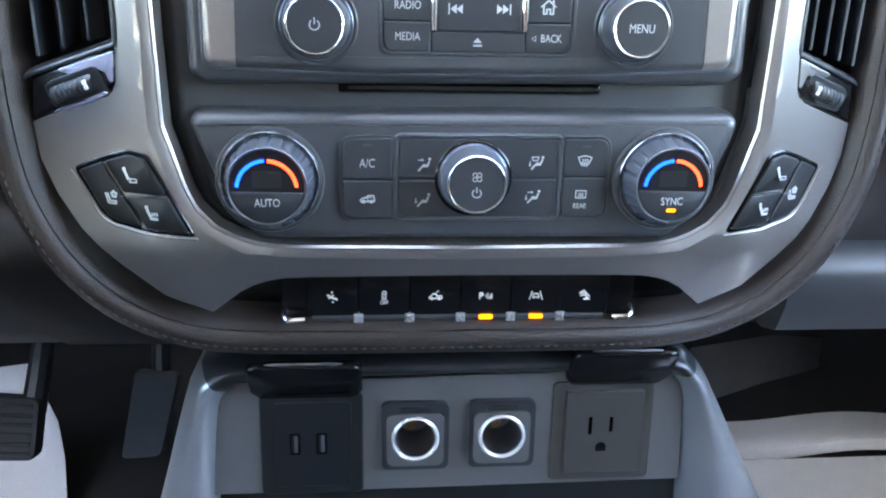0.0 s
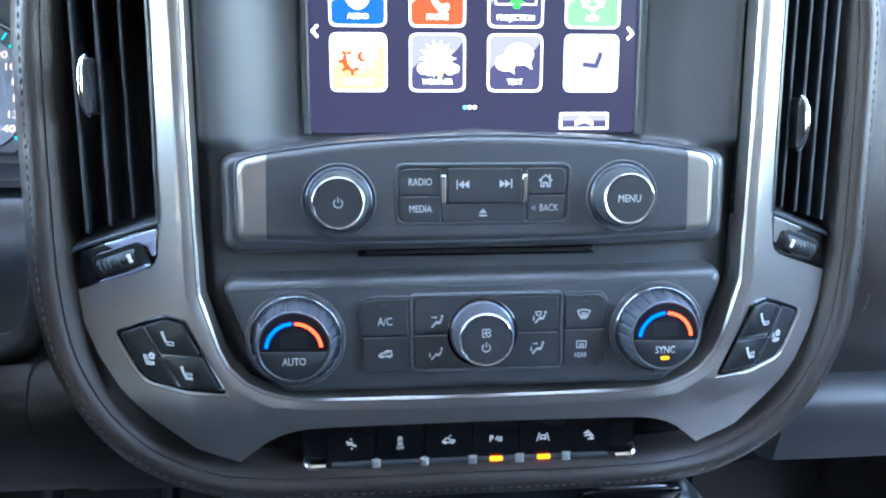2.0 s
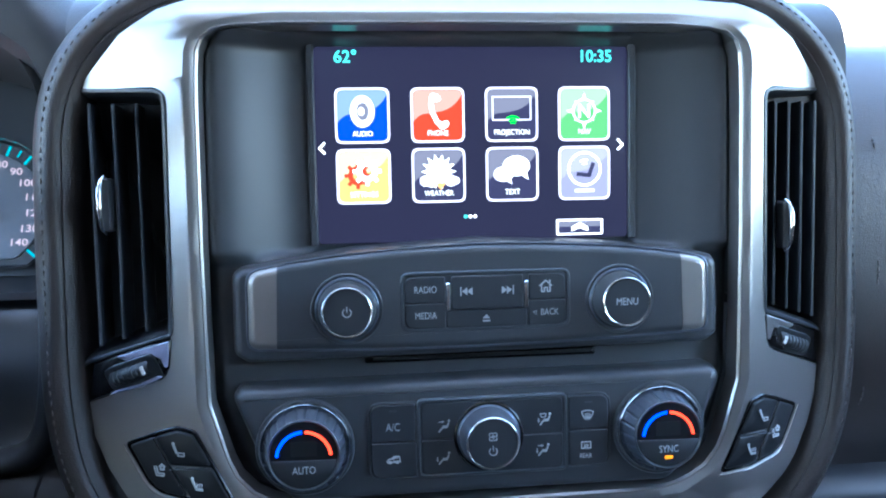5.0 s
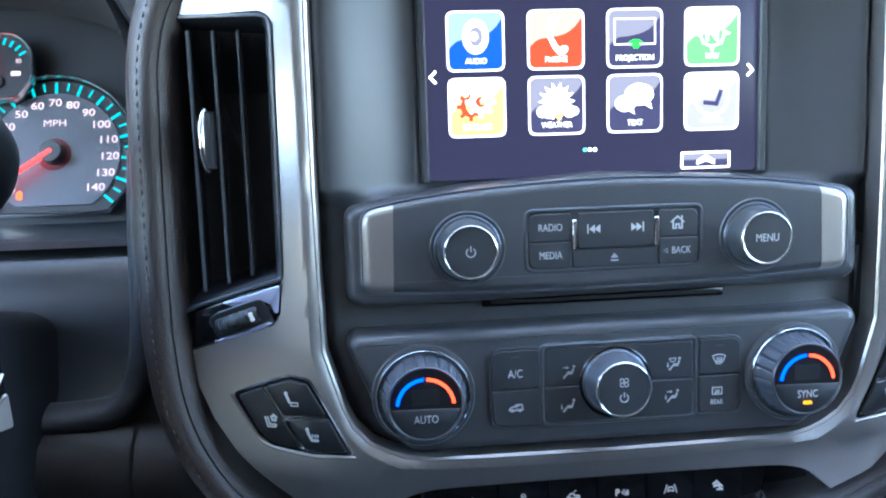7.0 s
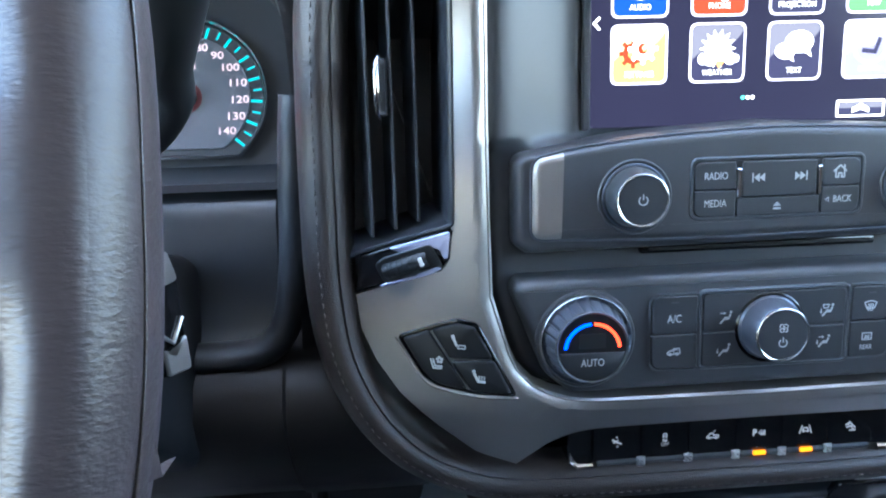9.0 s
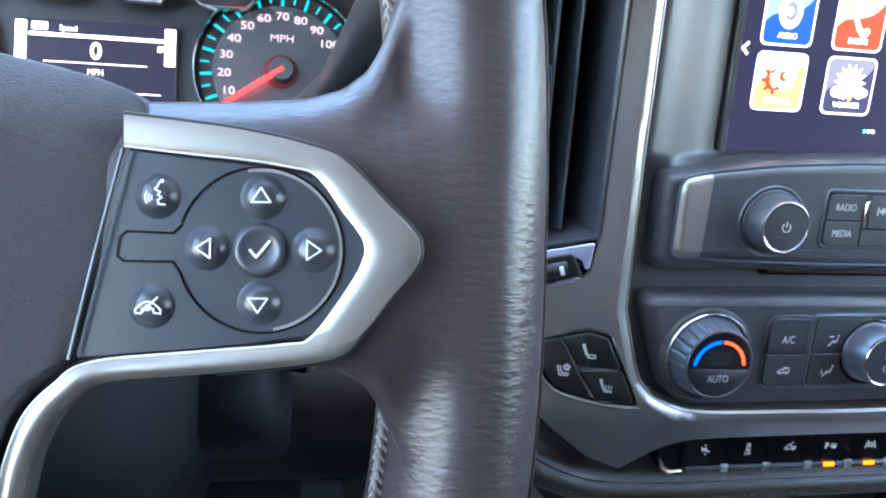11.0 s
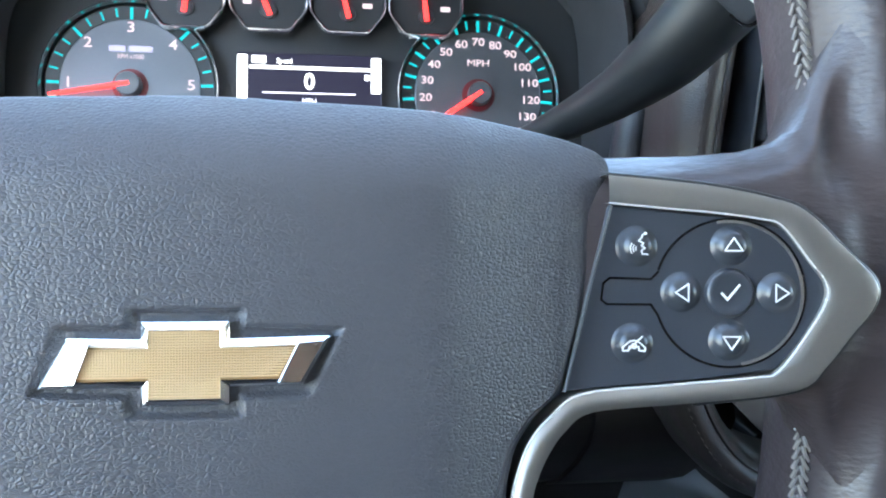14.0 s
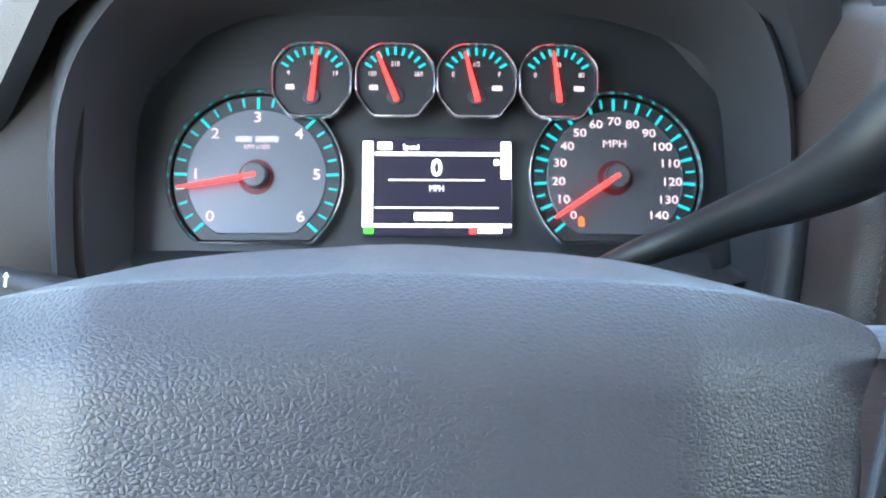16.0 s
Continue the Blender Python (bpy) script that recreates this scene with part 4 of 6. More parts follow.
    for x in (-9.5, -6.5, -3.5, -0.5, 2.5, 5.5, 8.5):
        part("rib", Shape().tube([(x, 4.5 * math.sin(radians(q)), 4.5 * math.cos(radians(q)) - 1.1) for q in range(-75, 76, 15)], 0.3, 6), BLACK, tw)
    part("pointer", Shape().plate(rect(9.4 * -s - 1.0, -2.2, 9.4 * -s + 1.0, 2.2, 0.6), [(0, 2.0), (0, 3.6)]), WHITE, tw)
    icon("heat", s * 165.5, 44.2, crown(s * 165, 45) + 1.0, 0.85, BLACK, t, s * -17)
    return t


air_vent(-1)
air_vent(1)


# ---- seat heater buttons ----
def seat_buttons(sign):
    t = thing("seat_button_panel", STACK, "three black seat heating buttons in a silver surround", "buttons", "seat buttons")
    s = sign
    lev = lambda u, v: crown(u, v)
    base = soft_poly([(187.5, 0.4), (167, 8.6), (158, 11.4), (148.0, 9.6), (128.6, -29.6), (149, -27.4), (168, -24.8), (175, -20)], [3, 6, 7, 5, 2, 20, 9, 9])
    base = [(s * u, v) for u, v in base]
    part("base", Shape().plate(base, [(0, -8), (0, 0.5), (0.5, 0.9), (1.2, 0.9), (1.7, 0.2)], lambda u, v: lev(s * abs(u), v)), GLOSS, t)
    trim = [(s * a, b, lev(s * a, b) + 0.7) for a, b in smooth([(128.4, -30.4), (146, -28.6), (160, -26.8), (169, -25.0), (175.8, -20.2), (188.4, -0.6)], 4)]
    part("lower_trim", Shape().tube(trim, [0.7 + 0.4 * math.sin(math.pi * i / (len(trim) - 1)) for i in range(len(trim))], 8), NICKEL, t, "bright lower edge")
    for kind, poly, c in (("seat_back", [(170.4, 5.0), (158, 9.2), (149.6, 7.6), (140.6, -8.9), (162.0, -9.1)], (157.6, -0.6)),
                          ("seat_cool", [(184.4, -0.6), (171.4, 4.6), (162.8, -9.4), (153.0, -25.4), (165, -23.8), (170.8, -21.4), (175, -17.0)], (168.0, -11.9)),
                          ("seat_warm", [(161.8, -10.3), (140.2, -10.1), (131.6, -27.9), (151.8, -25.4)], (148.2, -17.4))):
        b = part("button", Shape().plate(soft_poly([(s * u, v) for u, v in poly], 1.8), [(0, -2), (0, 0.7), (0.4, 1.2), (1.2, 1.4)], lambda u, v: lev(s * abs(u), v)), SWITCH_B, t, angle=50)
        icon(kind, s * c[0], c[1], lev(s * c[0], c[1]) + 1.9, 1.3, PRINT, b).matrix_basis = shift(s * c[0], c[1], lev(s * c[0], c[1]) + 1.7) @ pose(0, 0, 0, 0, s * 23, 0)
    part("indicator_bar", Shape().line([(s * 141.5, -9.8), (s * 161.5, -9.8)], 0.6, -0.4, 0.4), KNOB_D, t, at=shift(0, 0, lev(s * 151, -10) + 1.2))
    return t


seat_buttons(-1)
seat_buttons(1)

# ---- touchscreen ----
scr = thing("touchscreen", STACK, "lit touchscreen with eight app icons in the centre stack", "screen")
part("glass", Shape().plate(rect(-85.2, 100, 86.0, 205, 3), [(0, -34), (0, -27.3), (0.6, -27)]), SCREEN, scr, "dark lit display")
for u0, u1 in ((-89.5, -85.4), (86.2, 90.3)):
    part("side_rib", Shape().plate(rect(u0, 99, u1, 206, 1), [(0, -34), (0, -25.5), (0.8, -24.6)]), PANEL, scr)
SN = -26.9
letter("62\u00b0", -68.5, 199.3, SN, 6.6, L_CYAN, scr, 1.0, 0.12)
letter("10:35", 68, 199.4, SN, 6.6, L_CYAN, scr, 0.95, 0.12)


SHINE = {"audio": H_BLUE, "phone": H_RED, "projection": H_SLATE, "compass": H_GREEN, "gear": H_ORANGE, "weather": H_SLATE, "speech": H_SLATE, "seat": H_LILAC}


def tile(u, v, material, caption, name):
    t = part("app_tile", Shape().plate(rect(u - 14.6, v - 14.8, u + 14.6, v + 14.8, 4.0), [(0, SN - 0.1), (0, SN + 0.10)]), L_RIM, scr)
    part("tile_face", Shape().plate(rect(u - 13.5, v - 13.7, u + 13.5, v + 13.7, 3.4), [(0, SN + 0.05), (0, SN + 0.2)]), material, t)
    sweep_edge = smooth([(-13.4, -3.5), (-9, 0.2), (-2, 1.2), (5, 3.0), (10, 6.5), (13.4, 11)], 4)
    part("tile_shine", Shape().plate([(u + a, v + b) for a, b in sweep_edge] + [(u + 13.2, v + 12), (u + 11.8, v + 13.4), (u - 11.8, v + 13.4), (u - 13.4, v + 11.8)], [(0, SN + 0.15), (0, SN + 0.24)]), SHINE[name], t)
    k = SN + 0.28
    g = Shape()
    if name == "audio":
        for rx, ry, dx, m2, lift in ((6.6, 8.6, 0.0, L_RIM, 0.0), (5.4, 7.2, 0.5, L_WHITE, 0.12), (3.4, 4.8, 0.2, H_SLATE, 0.24), (1.7, 2.2, -0.6, L_WHITE, 0.36)):
            part("picture", Shape().plate([(dx + rx * math.cos(2 * math.pi * i / 28), 2.2 + ry * math.sin(2 * math.pi * i / 28)) for i in range(28)], [(0, 0), (0, 0.1)]), m2, t, at=shift(u, v, k + lift))
    elif name == "phone":
        g.tube([(-2.6, 9.8, 0), (-3.6, 6, 0), (-2.8, 1, 0), (-0.4, -3.6, 0), (3.0, -6.4, 0)], [1.7, 1.3, 1.2, 1.3, 1.7], 8, flat=0.08)
        for dx, dy, a in ((-1.2, 9.4, -25), (3.4, -5.4, 35)):
            c, w = math.cos(radians(a)), math.sin(radians(a))
            g.plate([(dx + 3.0 * math.cos(q) * c - 2.0 * math.sin(q) * w, dy + 3.0 * math.cos(q) * w + 2.0 * math.sin(q) * c) for q in np.linspace(0, 2 * math.pi, 18, endpoint=False)], [(0, 0), (0, 0.1)])
        part("picture", g, L_WHITE, t, at=shift(u, v, k))
    elif name == "projection":
        g.line([(-10.5, 9.5), (10.5, 9.5), (10.5, -3), (-10.5, -3), (-10.5, 9.5)], 0.7, 0, 0.12)
        part("picture", g, L_RIM, t, at=shift(u, v, k))
        w = Shape()
        for r in (1.6, 3.2, 4.8):
            w.arc(0.5, -6, r, 45, 135, 1.0, 0, 0.12)
        part("picture", w, L_GREENB, t, at=shift(u, v, k + 0.1))
    elif name == "compass":
        g.arc(0, 1.5, 6.2, 0, 360, 0.9, 0, 0.12, 32)
        for a in range(8):
            x, y = math.cos(radians(45 * a)), math.sin(radians(45 * a))
            r = 10.0 if a % 2 == 0 else 7.6
            g.plate([(-1.4 * y + 5.8 * x, 1.4 * x + 5.8 * y + 1.5), (r * x, r * y + 1.5), (1.4 * y + 5.8 * x, -1.4 * x + 5.8 * y + 1.5)], [(0, 0), (0, 0.1)])
        g.line([(-2.6, -1.8), (-2.6, 4.8), (2.6, -1.8), (2.6, 4.8)], 1.2, 0, 0.12)
        part("picture", g, L_WHITE, t, at=shift(u, v, k))
    elif name == "gear":
        for dx, dy, r, m2, lift in ((-3.2, 0.5, 5.4, L_RED, 0.0), (1.8, 2.8, 5.8, L_WHITE, 0.15)):
            q = Shape().arc(dx, dy, r * 0.72, 0, 360, r * 0.5, 0, 0.1, 28)
            for a in range(8):
                x, y = math.cos(radians(45 * a)), math.sin(radians(45 * a))
                q.line([(dx + x * r * 0.9, dy + y * r * 0.9), (dx + x * r * 1.22, dy + y * r * 1.22)], 2.0, 0, 0.1)
            part("picture", q, m2, t, at=shift(u, v, k + lift))
    elif name == "weather":
        for a in range(14):
            x, y = math.cos(2 * math.pi * a / 14), math.sin(2 * math.pi * a / 14)
            g.plate([(-1.3 * y + 6 * x, 1.3 * x + 6 * y + 2), (9.6 * x, 9.6 * y + 2), (1.3 * y + 6 * x, -1.3 * x + 6 * y + 2)], [(0, 0), (0, 0.1)])
        g.lathe([(6.6, 0), (6.6, 0.1)], 0, 2, 28)
        part("picture", g, L_WHITE, t, at=shift(u, v, k))
        c = Shape()
        for dx, r in ((-7.5, 3.0), (-4, 3.6), (6.5, 3.2), (9.2, 2.2)):
            c.lathe([(r, 0), (r, 0.1)], dx, -3, 18)
        part("picture", c, L_RIM, t, at=shift(u, v, k + 0.13))
        part("picture", Shape().plate([(-2, -4), (4, -4), (1, -8)], [(0, 0), (0, 0.1)]), L_ORANGE, t, at=shift(u, v, k + 0.1))
    elif name == "speech":
        for dx, dy, a, b, m2, lift in ((-5, 0, 5.5, 4.2, L_RIM, 0.0), (2.2, 4.4, 7.6, 5.6, L_WHITE, 0.14)):
            q = Shape().plate([(dx + a * math.cos(2 * math.pi * i / 26), dy + b * math.sin(2 * math.pi * i / 26)) for i in range(26)], [(0, 0), (0, 0.1)])
            q.plate([(dx + a * 0.2, dy - b * 0.8), (dx + a * 0.75, dy - b * 0.6), (dx + a * 0.9, dy - b * 1.35)], [(0, 0), (0, 0.1)])
            part("picture", q, m2, t, at=shift(u, v, k + lift))
    else:
        g.arc(0, 2.2, 9.0, 0, 360, 1.2, 0, 0.12, 40)
        part("picture", Shape().line([(4.8, 5.0), (2.6, -1.4), (-3.8, -0.6)], 2.2, 0, 0.12), L_SLATE, t, "dark seat sign", shift(u, v, k))
        for r in (3.0, 5.0):
            g.arc(0.5, 2.2, r, 75, 125, 0.9, 0, 0.12)
        part("picture", g, L_WHITE, t, at=shift(u, v, k))
    if caption == "bars":
        part("caption", Shape().plate(rect(u - 5.5, v - 10.6, u + 5.5, v - 8.9, 0.4), [(0, k), (0, k + 0.1)]), L_RIM, t, "pale caption bar")
    else:
        letter(caption, u, v - 9.8, k + 0.2, 2.9, L_WHITE, t, 0.86, 0.0)
    return t


TILES = (("AUDIO", "audio", L_BLUE), ("PHONE", "phone", L_RED), ("PROJECTION", "projection", L_SLATE), ("NAV", "compass", L_GREEN),
         ("SETTINGS", "gear", L_ORANGE), ("WEATHER", "weather", L_SLATE), ("TEXT", "speech", L_SLATE), ("bars", "seat", L_LILAC))
for k, (cap, nm, m) in enumerate(TILES):
    tile((-60.2, -19.6, 21.0, 61.6)[k % 4], (168.4, 135.9)[k // 4], m, cap, nm)
for s, u in ((-1, -82), (1, 82)):
    part("arrow", Shape().line([(u - 1.2 * s, 154), (u + 1.4 * s, 151.3), (u - 1.2 * s, 148.6)], 1.3, SN, SN + 0.15), L_WHITE, scr)
for k in range(3):
    part("page_dot", Shape().lathe([(1.0, SN), (1.0, SN + 0.15)], -5.2 + 2.6 * k, 113.2, 14), (L_CYAN, L_WHITE, L_WHITE)[k], scr)
padb = part("pull_up_key", Shape().plate(rect(45.5, 101.6, 72, 110.4, 1), [(0, SN - 0.1), (0, SN + 0.1)]), L_WHITE, scr)
part("key_face", Shape().plate(rect(46.7, 102.6, 70.8, 109.4, 0.6), [(0, SN + 0.05), (0, SN + 0.2)]), L_SLATE, padb)
part("key_shine", Shape().plate(rect(46.7, 106.2, 70.8, 109.4, 0.5), [(0, SN + 0.15), (0, SN + 0.26)]), H_SLATE, padb)
part("arrow", Shape().plate([(54.0, 103.6), (58.7, 105.4), (63.4, 103.6), (63.4, 106.0), (58.7, 108.6), (54.0, 106.0)][::-1], [(0, SN + 0.25), (0, SN + 0.36)]), L_WHITE, padb)


# ---- radio controls ----
def key(parent, u0, v0, u1, v1, top=2.2, r=1.3, material=BUTTON, n0=-3.0, corner=None, big=5.0):
    """A flat push button; corner: which of its corners is rounded wider, counted from the lower left."""
    radii = [big if k == corner else r for k in range(4)]
    return part("button", Shape().plate(soft_poly([(u0, v0), (u1, v0), (u1, v1), (u0, v1)], radii, 5), [(0, n0), (0, top - 0.5), (0.2, top - 0.15), (0.5, top - 0.02), (0.6, top), (0.8, top)]), material, parent, angle=50)


radio = thing("radio_control_panel", STACK, "charcoal radio control panel with two knobs and silver ends", "radio controls")
TOP_EDGE = smooth([(-108, 91.4), (-95, 93.6), (-60, 97.4), (0, 100.2), (60, 98.2), (95, 94.6), (108, 92.6)], 5)
LOW_EDGE = smooth([(108, 49.8), (60, 47.6), (0, 46.4), (-60, 46.6), (-108, 48.2)], 5)
FACE = soft_poly([(-121, 88.6)] + TOP_EDGE + [(121, 89.8), (121.4, 50.6)] + LOW_EDGE + [(-121.4, 48.4)], [9] + [0] * len(TOP_EDGE) + [9, 8] + [0] * len(LOW_EDGE) + [8])
FACE = FACE if area(FACE) > 0 else FACE[::-1]
PILLOW = [(0, -8), (0, -2.6), (0.3, -1.4), (0.8, -0.3), (1.5, 0.7), (2.4, 1.5), (3.4, 2.0), (4.3, 2.18), (4.8, 2.2), (5.2, 2.2)]
part("faceplate", Shape().plate(FACE, PILLOW), PANEL, radio, angle=60)


def end_cap(s):
    """The silver end of the radio face: its rounded rim as far as a slanted seam."""
    bands = []
    for d, n in PILLOW[1:]:
        ring = inset(FACE, d)
        k0 = next(i for i in range(len(ring)) if s * ring[i][0] < 60)
        ring = ring[k0:] + ring[:k0]
        cut = [p for p in ring if s * p[0] > 106.2 - 0.03 * (p[1] - 70)]
        seam = [(s * (105.9 - 0.03 * (q[1] - 70)), q[1]) for q in (cut[0], cut[-1])]
        line = [seam[0]] + cut + [seam[1]]
        far = [0.0]
        for a, b in zip(line[:-1], line[1:]):
            far.append(far[-1] + math.hypot(b[0] - a[0], b[1] - a[1]))
        at = np.linspace(0, far[-1], 30)
        bands.append([(float(np.interp(x, far, [p[0] for p in line])), float(np.interp(x, far, [p[1] for p in line])), n + 0.35) for x in at])
    a, b = bands[-1][0], bands[-1][-1]
    bands.append([tuple(a[i] + (b[i] - a[i]) * k / 29 for i in range(3)) for k in range(30)])
    part("end_cap", Shape().loft(bands, False), CAPS, radio, "brushed silver end", angle=60)


end_cap(-1)
end_cap(1)
# raised rim in a lighter grey, which also draws the outline's highlight
part("face_rim", Shape().tube([(u, v, -0.4) for u, v in inset(FACE, 0.3)], 0.65, 8, closed=True), KNOB, radio, "thin grey rim line drawing the edge's highlight")
blk = Shape().plate(rect(-43.6, 55.6, 45.2, 86.4, 5), [(0, 0), (0, 2.3), (0.5, 2.9), (1.4, 2.9), (1.8, 2.2)])
part("key_frame", blk, KNOB_D, radio)
b = key(radio, -41.4, 70.3, -20.6, 83.8, 3.1, 1.3, corner=3)
letter("RADIO", -30.8, 77.0, 3.2, 3.7, PRINT, b, 0.76)
b = key(radio, -41.4, 57.0, -20.6, 70.0, 3.1, 1.3, corner=0)
letter("MEDIA", -30.8, 63.6, 3.2, 3.7, PRINT, b, 0.76)
b = key(radio, -17.4, 66.4, 20.0, 83.8, 3.5)
icon("previous", -9.6, 75.8, 3.6, 1.02, PRINT, b)
icon("next", 11.8, 76.0, 3.6, 1.02, PRINT, b)
b = key(radio, -20.0, 57.0, 21.8, 66.0, 3.1)
icon("eject", 0.6, 61.4, 3.2, 0.95, PRINT, b)
b = key(radio, 23.0, 70.3, 42.6, 83.8, 3.1, 1.3, corner=2)
icon("home", 32.0, 77.2, 3.2, 1.0, PRINT, b)
b = key(radio, 23.0, 57.0, 42.6, 70.0, 3.1, 1.3, corner=1)
letter("BACK", 33.9, 63.6, 3.2, 3.6, PRINT, b, 0.76)
icon("triangle", 26.2, 63.6, 3.2, 0.55, PRINT, b, 90)
for u in (-19.1, 21.6):
    part("chrome_bar", Shape().plate(rect(u - 1.1, 66.3, u + 1.1, 80.5, 0.5, 3), [(0, 2), (0, 3.6), (0.4, 4.0)]), CHROME, radio, "chrome bar")


def radio_knob(u, v, label):
    k = part("knob", Shape().lathe([(16.2, -2), (16.2, 2.4), (15.2, 3.0), (14.6, 3.4), (13.4, 13.4), (12.6, 14.4), (11.2, 14.4)], 0, 0, 72, 36, 0.012), KNOB_D, radio, "", shift(u, v + 1.2))
    part("ring", Shape().lathe([(12.8, 13.8), (12.6, 14.8), (12.2, 15.1), (11.7, 14.9), (11.4, 14.4)], 0, 0, 64, cap=False), COLLAR, k, "bright ring")
    part("face", Shape().lathe([(11.7, 14.2), (11.5, 14.8), (0.5, 15.0)], 0, 0, 48), BUTTON, k)
    part("collar", Shape().lathe([(18.4, 0), (18.4, 2.4), (17.8, 3.2), (16.9, 3.0), (16.2, 2.2)], 0, 0, 64, cap=False), PANEL, k)
    part("collar_line", Shape().lathe([(16.3, 2.4), (16.2, 3.2), (15.8, 3.5), (15.4, 3.0)], 0, 0, 64, cap=False), KNOB, k)
    if label:
        letter(label, 0, 0, 15.1, 3.9, PRINT, k, 0.8)
    else:
        icon("power", 0, 0, 15.1, 1.05, PRINT, k)


radio_knob(-70.8, 67.3, "")
radio_knob(71.6, 68.0, "MENU")

# ---- climate controls ----
clim = thing("climate_control_panel", STACK, "dark climate control panel with two temperature knobs", "climate controls")
part("key_frame", Shape().plate(rect(-36.6, -21.6, 43.2, 20.2, 4), [(0, -3), (0, 1.8), (0.6, 2.6), (1.3, 2.6), (1.8, 1.6)]), KNOB_D, clim)
for u0, v0, u1, v1, g, cu, cv in ((-60.4, -1.5, -37.2, 17.8, "ac", 0, 0), (-60.4, -20.2, -37.2, -2.1, "recirculate", -49, -11), (-34.2, -1.3, -0.5, 18.0, "face", -22.6, 5.6),
                                  (-34.2, -19.8, -0.5, -1.8, "feet", -22.8, -11.5), (2.5, -0.9, 40.6, 18.0, "screen_feet", 31.0, 6.6), (2.5, -19.8, 40.6, -1.4, "both", 30.0, -9.8),
                                  (44.0, 0.2, 65.4, 18.2, "defrost", 54.0, 7.6), (44.0, -19.4, 65.4, -0.4, "rear", 53.2, -8.6)):
    b = key(clim, u0, v0, u1, v1, 2.4, 1.3, corner={"ac": 3, "recirculate": 0, "face": 3, "feet": 0, "screen_feet": 2, "both": 1, "defrost": 2, "rear": 1}[g], big=5.5 if abs(cu or 49) > 40 else 3.0)
    if g == "ac":
        letter("A/C", -49.0, 6.0, 2.5, 4.3, PRINT, b, 0.76)
    else:
        icon(g, cu, cv, 2.5, 1.12, PRINT, b)
    if g == "rear":
        letter("REAR", 53.0, -14.4, 2.5, 2.7, PRINT, b, 0.76)
    if v0 > -3 and g != "face" and g != "screen_feet":
        part("indicator", Shape().plate(rect((u0 + u1) / 2 - 2, 14.2, (u0 + u1) / 2 + 2, 15.0), [(0, 2), (0, 2.5)]), DIM, b)


for u0, u1, v0, v1, s in ((-61.4, -37.0, -21.2, 18.8, -1), (43.8, 66.4, -20.4, 19.2, 1)):
    # a thin raised outline hugs each outer pair of buttons
    line = soft_poly([(u0, v0), (u1, v0), (u1, v1), (u0, v1)], [6.5, 0.8, 0.8, 6.5] if s < 0 else [0.8, 6.5, 6.5, 0.8])
    part("key_outline", Shape().tube([(u, v, 1.1) for u, v in line], 0.5, 8, closed=True), KNOB_D, clim)


def temperature_knob(u, v, label, lit):
    k = part("knob", Shape().lathe([(21.6, -2), (21.6, 1.6), (21.0, 2.6), (20.6, 2.9), (18.6, 12.6), (18.0, 13.6), (16.8, 13.9)], 0, 0, 180, 22, 0.045), KNOB, clim, "grey ribbed knob", shift(u, v + 0.8))
    part("collar", Shape().lathe([(25.2, -1), (25.2, 1.2), (24.6, 2.2), (23.6, 2.4), (23.0, 1.0)], 0, 0, 80, cap=False), PANEL, k)
    part("collar_ring", Shape().lathe([(23.4, 1.2), (23.2, 3.2), (22.7, 3.8), (22.1, 3.2), (21.7, 1.2)], 0, 0, 80, cap=False), COLLAR, k, "chrome collar")
    part("ring", Shape().lathe([(18.2, 13.0), (18.1, 14.2), (17.6, 14.7), (17.1, 14.4), (16.8, 13.8)], 0, 0, 80, cap=False), KNOB_D, k, "dark satin ring")
    part("face", Shape().lathe([(16.9, 13.6), (16.8, 14.2), (0.5, 14.3)], 0, 0, 64), DISC, k)
    low = [(16.3 * math.cos(radians(a)), 16.3 * math.sin(radians(a))) for a in range(-172, -7, 6)]
    part("button", Shape().plate(low, [(0, 14.0), (0, 14.6), (0.5, 14.9)]), BUTTON, k)
    letter(label, 0, -7.6, 15.0, 3.9, PRINT, k, 0.78)
    if lit:
        part("lamp", Shape().plate(rect(-2.2, -12.6, 2.2, -11.0, 0.7), [(0, 14.8), (0, 15.2)]), L_AMBER, k, "amber indicator lamp")
    part("cold_arc", Shape().arc(0, -1.6, 13.4, 93, 174, 1.5, 14.3, 14.55), L_ARCB, k, "blue light arc")
    part("warm_arc", Shape().arc(0, -1.6, 13.4, 6, 87, 1.5, 14.3, 14.55), L_ARCR, k, "red light arc")
    part("window", Shape().plate(rect(-6.5, -0.5, 6.5, 7, 0.6), [(0, 14.0), (0, 14.38)]), BLACK, k)


temperature_knob(-94.0, -3.0, "AUTO", False)
temperature_knob(93.8, -2.2, "SYNC", True)
fan = part("knob", Shape().lathe([(16.9, -2), (16.9, 2.2), (16.2, 3.0), (15.7, 3.3), (14.2, 14.5), (13.5, 15.3), (12.3, 15.3)], 0, 0, 96, 30, 0.012), KNOB, clim, "grey ribbed fan knob", shift(1.0, -0.8))
part("collar", Shape().lathe([(18.4, -1), (18.4, 2.4), (17.6, 3.0), (16.8, 2.4)], 0, 0, 64, cap=False), GLOSS, fan)
part("ring", Shape().lathe([(13.8, 14.6), (13.6, 15.8), (13.2, 16.2), (12.7, 16.0), (12.4, 15.4)], 0, 0, 64, cap=False), COLLAR, fan, "bright ring")
part("face", Shape().lathe([(12.5, 15.0), (12.4, 15.8), (0.5, 16.0)], 0, 0, 48), BUTTON, fan)
icon("fan", 0, 3.6, 16.1, 1.15, PRINT, fan)
